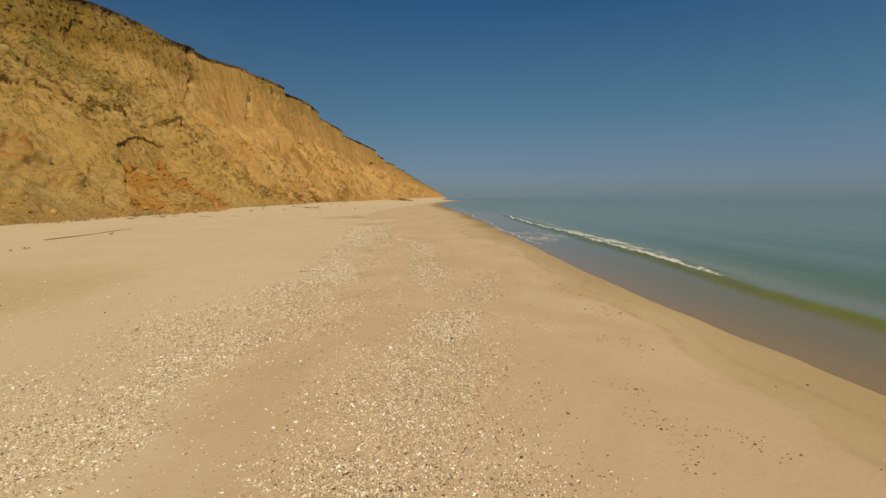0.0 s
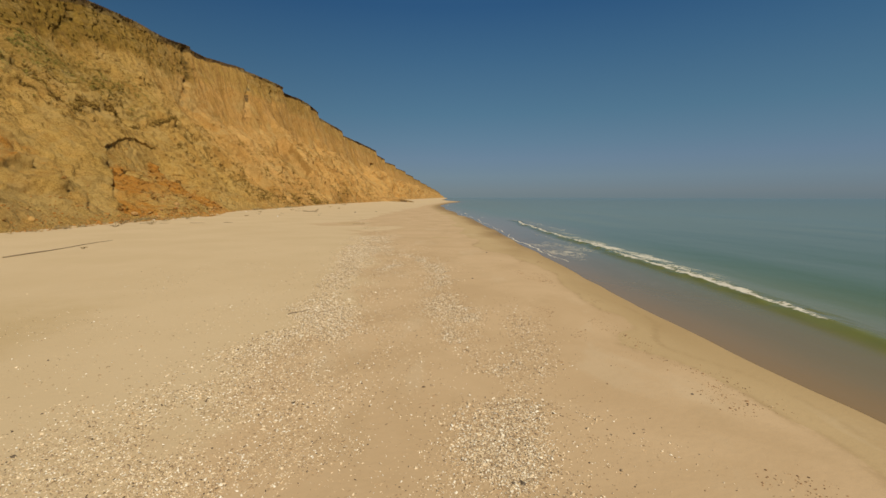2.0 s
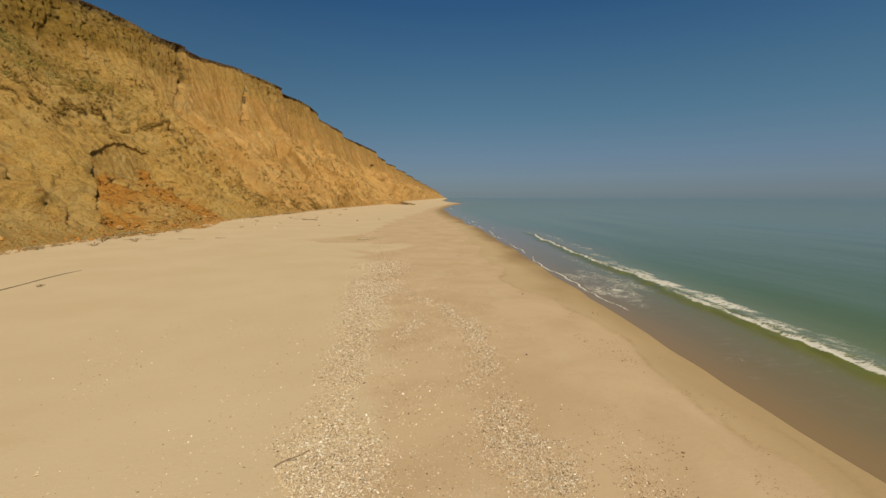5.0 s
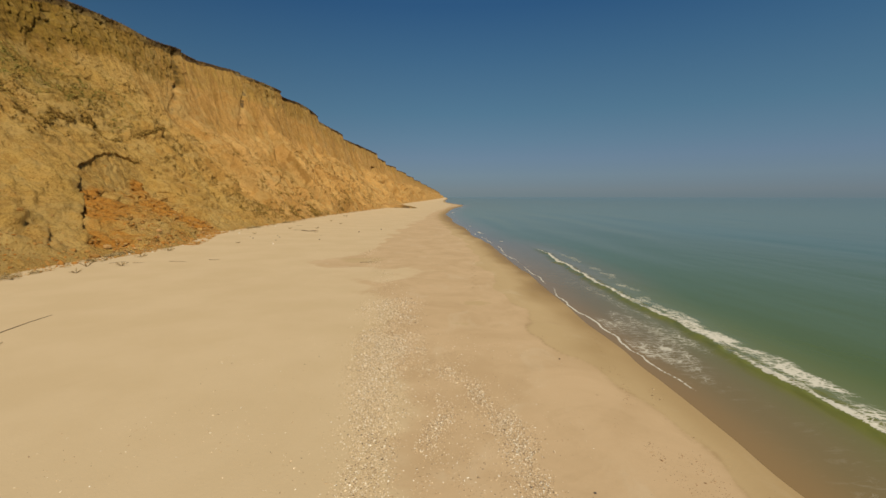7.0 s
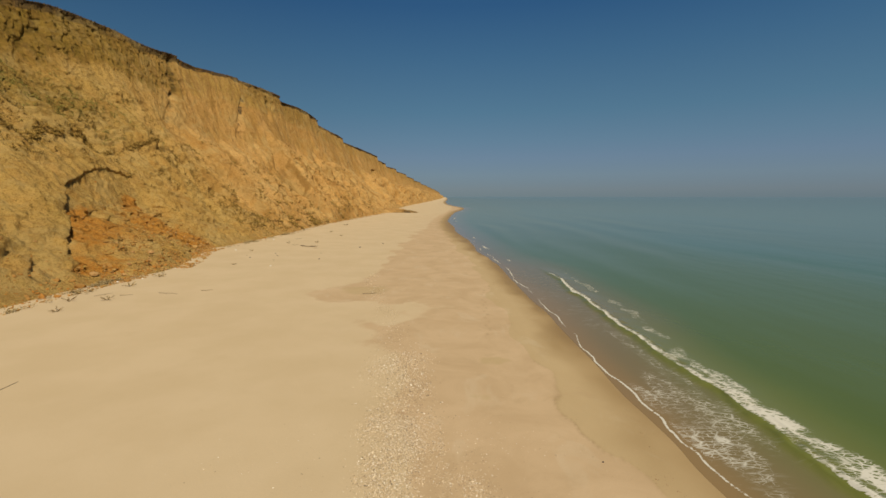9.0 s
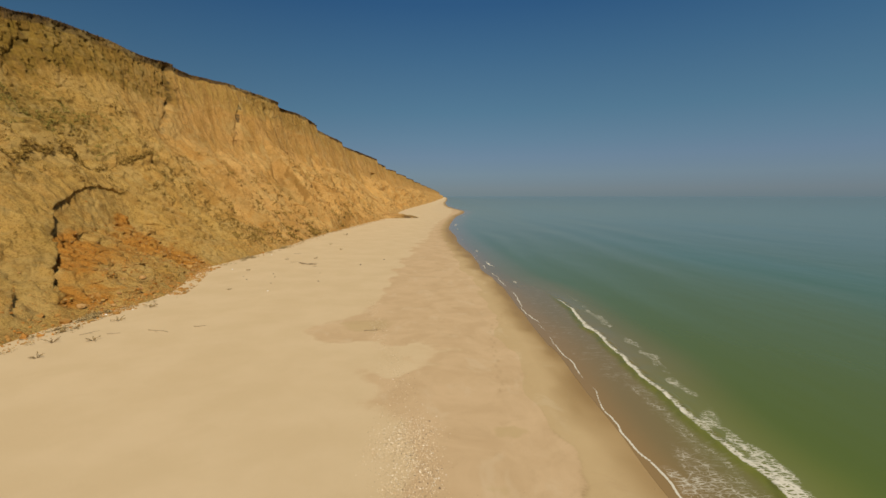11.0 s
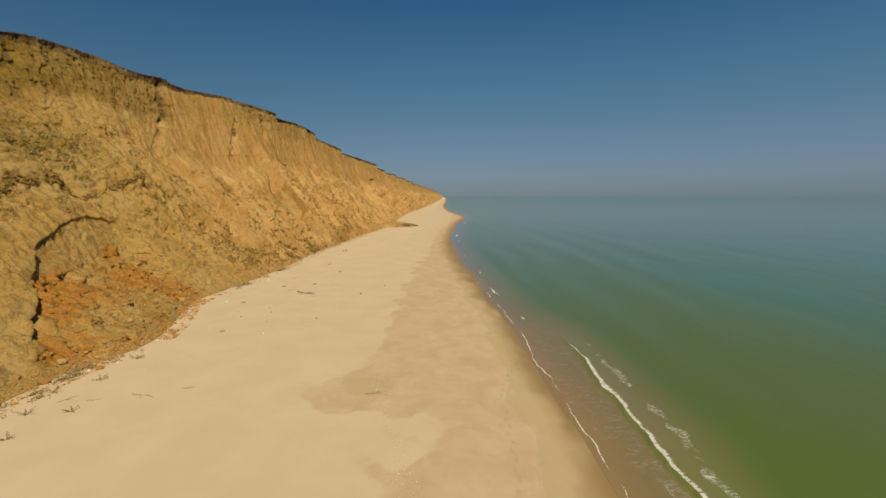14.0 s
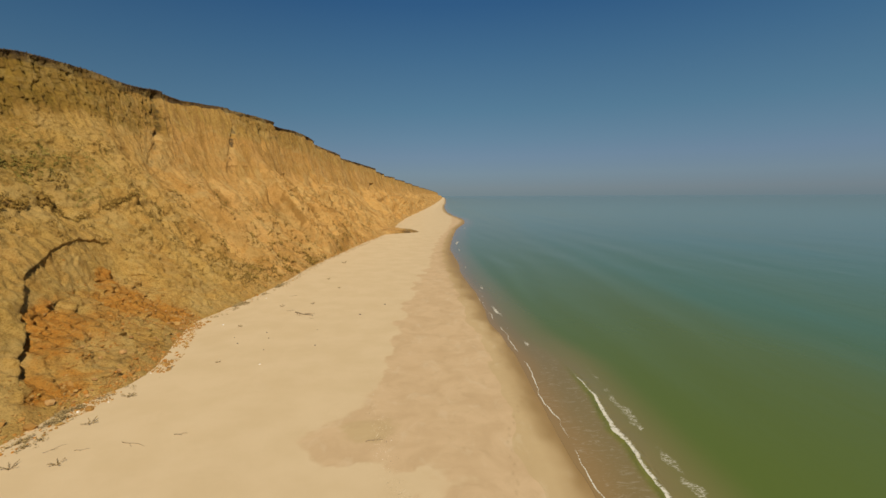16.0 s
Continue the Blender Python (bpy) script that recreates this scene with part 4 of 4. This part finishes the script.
def lumps_mesh(name, px, py, pz, size, material, label, category, rng):
    """Many small angular lumps in one mesh."""
    bm = bmesh.new()
    bmesh.ops.create_icosphere(bm, subdivisions=1, radius=1.0)
    base = np.array([v.co[:] for v in bm.verts])
    tri = np.array([[v.index for v in f.verts] for f in bm.faces])
    bm.free()
    n, m = len(px), len(base)
    sh = base[None] * rng.uniform(0.6, 1.2, (n, m, 1)) * np.stack([rng.uniform(0.7, 1.3, n), rng.uniform(0.7, 1.3, n), rng.uniform(0.45, 0.9, n)], -1)[:, None]
    a = rng.uniform(0, 6.28, n)[:, None]
    c = np.stack([sh[..., 0] * np.cos(a) - sh[..., 1] * np.sin(a), sh[..., 0] * np.sin(a) + sh[..., 1] * np.cos(a), sh[..., 2]], -1)
    co = c * size[:, None, None] + np.stack([px, py, pz], -1)[:, None]
    f = tri[None] + (np.arange(n) * m)[:, None, None]
    return tagged(raw_mesh(name, co.reshape(-1, 3), f.reshape(-1, 3), material, smooth=False), label=label, category=category, kind="stuff")


def build_cliff_cover():
    rng = np.random.default_rng(11)
    # green scrub on the upper slope
    n = 9000
    y, s = np.concatenate([rng.normal(49, 6.0, n), rng.normal(60, 4.5, 700), rng.normal(36, 6, 3500)]), np.concatenate([rng.normal(0.50, 0.05, n), rng.normal(0.47, 0.06, 700), rng.normal(0.50, 0.06, 3500)])
    keep = (fbm(y / 1.6, s * 22, 0, 201, 3) > rng.uniform(-0.1, 1.5, len(y))) & (s > 0.3) & (y > 22)
    y, s = y[keep], s[keep]
    x, z = on_cliff(y, s)
    leaves("green_scrub", x, y, z, rng.uniform(0.08, 0.25, len(x)), 10, GREEN, "patchy green scrub growing on the clay slope", "scrub", rng, big=1.5)
    # dry tufts in patches on the talus
    y = np.concatenate([rng.normal(54, 9, 2600), rng.normal(70, 6.5, 3600), rng.normal(84, 10, 2600), rng.uniform(26, 150, 6500), rng.uniform(30, 66, 5500), rng.uniform(68, 150, 7000)])
    s = np.concatenate([rng.normal(0.42, 0.09, 2600), rng.normal(0.17, 0.10, 3600), np.abs(rng.normal(0.02, 0.1, 2600)), rng.uniform(0.02, 0.5, 6500), rng.uniform(0.26, 0.56, 5500), rng.uniform(0.02, 0.5, 7000)])
    _, zz = on_cliff(y, np.clip(s, 0.01, 0.6))
    gully = 1 - np.abs(fbm((y + 0.1 * zz) / 3.4, zz / 24.0, 0, 64, 2))
    spread = np.concatenate([np.zeros(8800), np.full(6500, 0.3), np.full(5500, 0.05), np.full(7000, 0.1)])
    keep = (0.55 * fbm(y / 1.5, s * 24, 0, 202, 4) + 0.3 * sstep(0.8, 0.95, gully) - spread > rng.uniform(-0.1, 1.1, len(y))) & (s > 0.015) & (s < 0.58)
    hollow = (y > 37 + 34 * s) & (y < 56) & (s < 0.26)
    keep &= ~hollow
    y, s = y[keep], s[keep]
    # a fringe that hangs from the broken ledge
    yf = rng.uniform(26, 66, 2600)
    sf = 0.345 + 0.03 * fbm(yf / 5.0, 2.0, 0, 203, 3) + np.abs(rng.normal(0, 0.008, 2600))
    held = fbm(yf / 1.1, 5.0, 0, 204, 3) > rng.uniform(-0.6, 0.5, 2600)
    y, s = np.concatenate([y, yf[held]]), np.concatenate([s, sf[held]])
    x, z = on_cliff(y, s)
    leaves("dry_scrub", x, y, z, rng.uniform(0.12, 0.34, len(x)) * (1 + 0.5 * sstep(66, 80, y)), 7, DRYLEAF, "dry brown tufts dotted over the clay slope", "scrub", rng, big=1.7)
    # short dry grass on the lip
    n = 5200
    y = 30 + 230 * rng.random(n) ** 1.4
    x, z = on_cliff(y, rng.uniform(0.857, 0.885, n))
    blades("crest_grass", x, y, z, rng.uniform(0.06, 0.2, n), 5, LIPGRASS, "short dry grass along the cliff's dark soil lip", "grass", rng, up=1.0, lean=0.7)


def build_clods():
    rng = np.random.default_rng(12)
    n = 10500
    y = rng.uniform(36.5, 56, n)
    s = np.abs(rng.normal(0.03, 0.075, n)) - 0.012
    in_scar = y > 36.8 + 48 * s
    y, s = y[in_scar], s[in_scar]
    keep = fbm(y / 1.2, s * 40, 0, 211, 3) > -0.15
    y, s = y[keep], s[keep]
    s0 = np.maximum(s, 0.003)
    x, z = on_cliff(y, s0)
    out = np.minimum(s, 0.003) * -90
    x = x + np.maximum(out, 0)
    z = np.where(s < 0.003, ground_z(x, y), z)
    lumps_mesh("fallen_clods", x, y, z + 0.01, 0.040 * np.exp(0.6 * rng.standard_normal(len(x))), CLODS, "crumbled orange clay clods fallen from the slump", "clods", rng)
    y = np.concatenate([rng.uniform(26, 37.5, 1200), rng.uniform(56, 150, 2200)])
    s = np.abs(rng.normal(0.0, 0.05, len(y))) - 0.012
    s0 = np.maximum(s, 0.003)
    x, z = on_cliff(y, s0)
    x = x + np.maximum(np.minimum(s, 0.003) * -90, 0)
    z = np.where(s < 0.003, ground_z(x, y), z)
    lumps_mesh("toe_rubble", x, y, z + 0.01, 0.035 * np.exp(0.6 * rng.standard_normal(len(x))), CLODS, "loose tan clay rubble at the cliff's foot", "rubble", rng)
    kinds = [part("clay_clod", rock_bm(rng), CLOD, smooth=False) for _ in range(5)]
    made = 0
    while made < 70:
        yy, ss = float(rng.uniform(36.5, 55.5)), float(abs(rng.normal(0.02, 0.07)) + 0.004)
        xx, zz = on_cliff(np.array([yy]), np.array([ss]))
        k = float(0.10 * math.exp(0.4 * rng.standard_normal()))
        m = pose(float(xx[0]), yy, float(zz[0]) + 0.3 * k, 0, 0, float(rng.uniform(0, 360))) @ Matrix.Scale(k, 4)
        src = kinds[made % 5]
        if made < 5:
            ob = src
        else:
            ob = src.copy()
            scene.collection.objects.link(ob)
        ob.matrix_world = m
        tagged(ob, "angular orange-brown clay clod resting on the slump", "clod", "clods on the slump")
        made += 1


def build_wrack():
    rng = np.random.default_rng(13)
    n = 2600
    y = np.concatenate([rng.normal(37.4, 1.1, 1100), rng.normal(33.5, 1.6, 350), rng.normal(30, 2, 200), rng.normal(60, 2.0, 450), rng.normal(69, 1.6, 600), rng.uniform(74, 120, 350)])
    x = toe(y) + 0.45 + np.abs(rng.normal(0, 0.4, len(y))) + 0.35 * fbm(y / 1.5, 1, 0, 221, 3)
    keep = fbm(y / 1.1, x / 0.8, 0, 222, 3) > rng.uniform(-0.25, 0.45, len(y))
    x, y = x[keep], y[keep]
    z = ground_z(x, y)
    leaves("beach_wrack", x, y, z + 0.01, rng.uniform(0.10, 0.28, len(y)), 12, WEED, "dark dry weed washed up along the cliff's foot", "wrack", rng, (0.2, -0.1, 0.95), 0.4, 0.4)


def tube(bm, pts, radii, sides=6):
    """A tapered limb through a few points."""
    rings = []
    for i, p in enumerate(pts):
        p = Vector(p)
        d = (Vector(pts[min(i + 1, len(pts) - 1)]) - Vector(pts[max(i - 1, 0)])).normalized()
        u = d.orthogonal().normalized()
        v = d.cross(u)
        rings.append([bm.verts.new(p + (u * math.cos(6.2832 * k / sides) + v * math.sin(6.2832 * k / sides)) * radii[i]) for k in range(sides)])
    for a, b in zip(rings, rings[1:]):
        for k in range(sides):
            bm.faces.new((a[k], a[(k + 1) % sides], b[(k + 1) % sides], b[k]))
    bm.faces.new(rings[0][::-1])
    bm.faces.new(rings[-1])


def stick(x, y, turn, length, thick, label, twigs, rng, group=""):
    ob = empty("driftwood_stick", pose(x, y, float(ground_z(np.array(x), np.array(y))) + thick * 0.8, 0, 0, turn), label=label, category="driftwood", group=group)
    n = 7
    pts = [((i / (n - 1) - 0.5) * length, min(0.04 * length, 0.07) * math.sin(i * 1.1 + turn), thick * 0.3 * math.sin(i * 1.7)) for i in range(n)]
    bm = bmesh.new()
    tube(bm, pts, [thick * (1 - 0.6 * i / (n - 1)) for i in range(n)])
    part("stem", bm, WOOD, ob)
    for k in range(twigs):
        i = 1 + (2 * k + 1) % (n - 2)
        a = (0.6 + 0.5 * rng.random()) * (1 if k % 2 else -1)
        ln = length * rng.uniform(0.2, 0.42)
        p = Vector(pts[i])
        bm = bmesh.new()
        tube(bm, [p, p + Vector((math.cos(a), math.sin(a), 0.12)) * ln * 0.5, p + Vector((math.cos(a * 0.8), math.sin(a * 0.8), 0.05)) * ln], [thick * 0.55, thick * 0.4, thick * 0.2], 5)
        part("twig", bm, WOOD, ob)
    return ob


def weed_tuft(x, y, size, rng, label):
    ob = empty("dead_weed", pose(x, y, float(ground_z(np.array(x), np.array(y))), 0, 0, float(rng.uniform(0, 360))), label=label, category="plant", group="dead weeds on the beach")
    for k in range(5):
        a = 6.2832 * k / 5 + rng.uniform(-0.4, 0.4)
        ln = size * rng.uniform(0.6, 1.2)
        bm = bmesh.new()
        top = Vector((math.cos(a) * ln, math.sin(a) * ln, ln * rng.uniform(0.25, 0.7)))
        tube(bm, [(0, 0, -0.02), top * 0.5 + Vector((0, 0, 0.12 * ln)), top], [0.02 * size + 0.006, 0.014 * size + 0.004, 0.004], 5)
        st = part("stem", bm, WOOD, ob)
        bm = bmesh.new()
        for j in range(14):
            p = top * rng.uniform(0.3, 1.0)
            d = Vector((rng.normal(), rng.normal(), rng.normal() * 0.5 + 0.2)).normalized() * size * 0.20
            wv = d.orthogonal().normalized() * size * 0.05
            vs = [bm.verts.new(q) for q in (p - wv, p + wv, p + d * 0.7 + wv * 0.7, p + d)]
            bm.faces.new(vs)
        part("leaves", bm, WEED, ob, smooth=False)
    return ob


def build_beach_things():
    rng = np.random.default_rng(14)
    stick(-2.88, 9.49, 50, 0.42, 0.011, "thin weathered driftwood stick on shelly sand", 1, rng)
    stick(-14.75, 19.2, 97, 5.8, 0.024, "long thin dark driftwood pole on dry sand", 0, rng)
    stick(-16.9, 57.6, -30, 2.4, 0.06, "forked grey driftwood branch lying on pale sand", 4, rng)
    stick(-6.6, 34.6, 12, 0.8, 0.02, "short forked twig on damp sand", 2, rng)
    for x, y, a, ln in ((-21.3, 33.9, 60, 0.9), (-17.9, 34.3, -15, 1.3), (-19.96, 33.8, 20, 0.6), (-18.6, 58.9, 10, 0.9), (-15.7, 56.2, -20, 0.5), (-20.4, 65.4, 35, 0.8), (-16.2, 35.2, 15, 0.6), (-22.3, 45.4, 40, 0.7), (-14.6, 13.9, 80, 0.5)):
        stick(x, y, a, ln, 0.02, "small grey driftwood stick on dry sand", 1, rng, "small sticks on the beach")
    for x, y, sz in ((-21.5, 39.3, 0.42), (-21.4, 36.2, 0.38), (-20.1, 32.6, 0.34), (-19.0, 44.7, 0.22), (-21.9, 32.3, 0.36), (-21.7, 43.7, 0.25), (-21.2, 53.3, 0.3), (-20.0, 60.5, 0.3), (-19.8, 90.1, 0.5), (-12.6, 13.6, 0.12), (-20.8, 30.2, 0.3), (-22.4, 28.4, 0.35), (-17.2, 61.8, 0.3), (-16.2, 70.0, 0.3), (-18.9, 75.5, 0.35), (-13.9, 18.9, 0.14)):
        weed_tuft(x, y, sz, rng, "dead grey-brown weed tuft on dry sand")
    stones = [part("beach_stone", rock_bm(rng, 0.2), STONE, smooth=False) for _ in range(4)]
    spots = [(-13.26, 48.44, 0.10), (-11.41, 57.7, 0.14), (3.17, 3.84, 0.018), (-17.5, 50.1, 0.08), (-16.8, 47.3, 0.07), (-18.2, 51.6, 0.08), (-14.2, 52.5, 0.07), (-9.5, 62, 0.12), (-12.7, 13.2, 0.05), (-13.4, 12.9, 0.04), (1.1, 5.6, 0.015), (2.0, 6.4, 0.018), (0.2, 12.8, 0.03), (1.0, 18.0, 0.03), (-5.1, 7.2, 0.02), (-6.2, 5.9, 0.022), (-4.6, 6.0, 0.02), (-19.4, 48.7, 0.09), (-20.3, 50.2, 0.08)]
    for k, (x, y, r) in enumerate(spots):
        ob = stones[k % 4] if k < 4 else stones[k % 4].copy()
        if k >= 4:
            scene.collection.objects.link(ob)
        r = 0.75 * r
        ob.matrix_world = pose(x, y, float(ground_z(np.array(x), np.array(y))) + 0.3 * r, 0, 0, 47 * k) @ Matrix.Scale(r, 4)
        tagged(ob, "small dark angular stone lying on sand", "stone", "stones on the beach")
    pal = part("pale_stone", rock_bm(rng, 0.2), PALE, smooth=False)
    for k, (x, y, r) in enumerate([(-15.93, 44.31, 0.09), (-23.0, 37.4, 0.09), (-22.9, 53.7, 0.10), (-22.2, 38.6, 0.07), (-22.4, 42.7, 0.06), (-23.0, 64.0, 0.11)]):
        ob = pal if k == 0 else pal.copy()
        if k:
            scene.collection.objects.link(ob)
        ob.matrix_world = pose(x, y, float(ground_z(np.array(x), np.array(y))) + 0.3 * r, 0, 0, 61 * k) @ Matrix.Scale(r, 4)
        tagged(ob, "bleached white stone lying on pale sand", "stone", "pale stones")


def shell_bm(rng):
    """One ribbed half shell, hollow side down."""
    bm = bmesh.new()
    nr, na = 4, 11
    rows = []
    el = rng.uniform(0.75, 1.0)
    for i in range(1, nr + 1):
        q = i / nr
        ring = []
        for j in range(na):
            a = -2.0 + 4.0 * j / (na - 1)
            rib = 1 + (0.05 if j % 2 else -0.03) * q
            r = q * (0.55 + 0.45 * math.cos(a * 0.42)) * rib
            ring.append(bm.verts.new((math.cos(a) * r, math.sin(a) * r * el, 0.42 * (1 - q ** 2.0) + (0.03 if j % 2 else 0.0))))
        rows.append(ring)
    tip = bm.verts.new((-0.10, 0, 0.34))
    for j in range(na - 1):
        bm.faces.new((tip, rows[0][j], rows[0][j + 1]))
        for a, b in zip(rows, rows[1:]):
            bm.faces.new((a[j], b[j], b[j + 1], a[j + 1]))
    return bm


def build_whole_shells():
    rng = np.random.default_rng(15)
    kinds = [part("clam_shell", shell_bm(rng), SHELLW) for _ in range(5)]
    x, y = scatter(6000, -5.0, 1.5, 1.6, 13, lambda u, v: shell_density(u, v) * 0.2 + 0.005, rng)
    for k in range(min(130, len(x))):
        ob = kinds[k] if k < 5 else kinds[k % 5].copy()
        if k >= 5:
            scene.collection.objects.link(ob)
        r = float(0.011 * math.exp(0.28 * rng.standard_normal()))
        flip = 180 if rng.random() < 0.25 else 0
        z = float(ground_z(x[k], y[k])) + (0.45 * r if flip else 0.05 * r)
        ob.matrix_world = pose(float(x[k]), float(y[k]), z, flip + float(rng.normal(0, 10)), float(rng.normal(0, 10)), float(rng.uniform(0, 360))) @ Matrix.Scale(r, 4)
        tagged(ob, "small ribbed cream sea shell on sand", "shell", "whole shells on the beach")


def build_brown_bits():
    """Dark crumbs of weed and wood that the wash left in wavy lines."""
    rng = np.random.default_rng(16)

    def dens(x, y):
        a = np.exp(-((x - 2.35 - 0.22 * np.sin(y * 1.3) - 0.3 * fbm(y / 1.0, 3, 0, 301, 3)) / 0.15) ** 2)
        b = np.exp(-((x - 1.75 - 0.38 * np.sin(y * 1.1 + 1) - 0.35 * fbm(y / 1.1, 6, 0, 302, 3)) / 0.15) ** 2)
        b = b + 0.9 * np.exp(-((x - 0.75) / 0.35) ** 2 - ((y - 8.4) / 1.6) ** 2)
        clump = sstep(-0.05, 0.45, fbm(x / 0.5, y / 0.7, 0, 303, 3))
        return np.clip((a + 0.8 * b) * clump * 1.3, 0, 1) * sstep(24, 12, y) + 0.008 * sstep(22, 10, y)
    x, y = scatter(110000, -5.5, 3.0, 1.5, 24, dens, rng)
    size = 0.0050 * np.exp(0.45 * rng.standard_normal(len(x)))
    lumps_mesh("washed_crumbs", x, y, ground_z(x, y) + 0.05 * size, size, CRUMB, "dark brown crumbs of weed and wood on sand", "crumbs", rng)


def build_earth_fan():
    """The low tongue of mud that has flowed out over the beach."""
    u, v = np.meshgrid(np.linspace(0, 1, 60), np.linspace(-1, 1, 60))
    x = -24 + 13.5 * u * (1 - 0.18 * v ** 2)
    half = 11 * (1 - 0.52 * u ** 2)
    y = 150 + 8 * u + half * v
    h = (0.9 * (1 - u) + 0.55) * (1 - np.abs(v) ** 3) * (1 - u ** 8) * (1 + 0.25 * fbm(x / 1.5, y / 2, 0, 231, 3))
    z = ground_z(x, y) - 0.12 + h
    dark = sstep(0.42, 0.8, u) + sstep(0.6, 0.95, np.abs(v)) * 0.6
    ob = grid_mesh("earth_fan", x, y, z, CLAY, {"pitted": 0 * u, "soil": 0.78 * dark * (0.7 + 0.4 * fbm(x, y, 0, 232, 2)), "rust": 0 * u, "green": 0.5 * dark, "upper": 0 * u, "gully": 0 * u, "crumbly": 0 * u, "fan": 0 * u, "lipband": 0 * u})
    tagged(ob, "low tongue of dried mud spread over the beach", "earth fan")


build_cliff_cover()
build_clods()
build_wrack()
build_beach_things()
build_whole_shells()
build_earth_fan()
build_brown_bits()
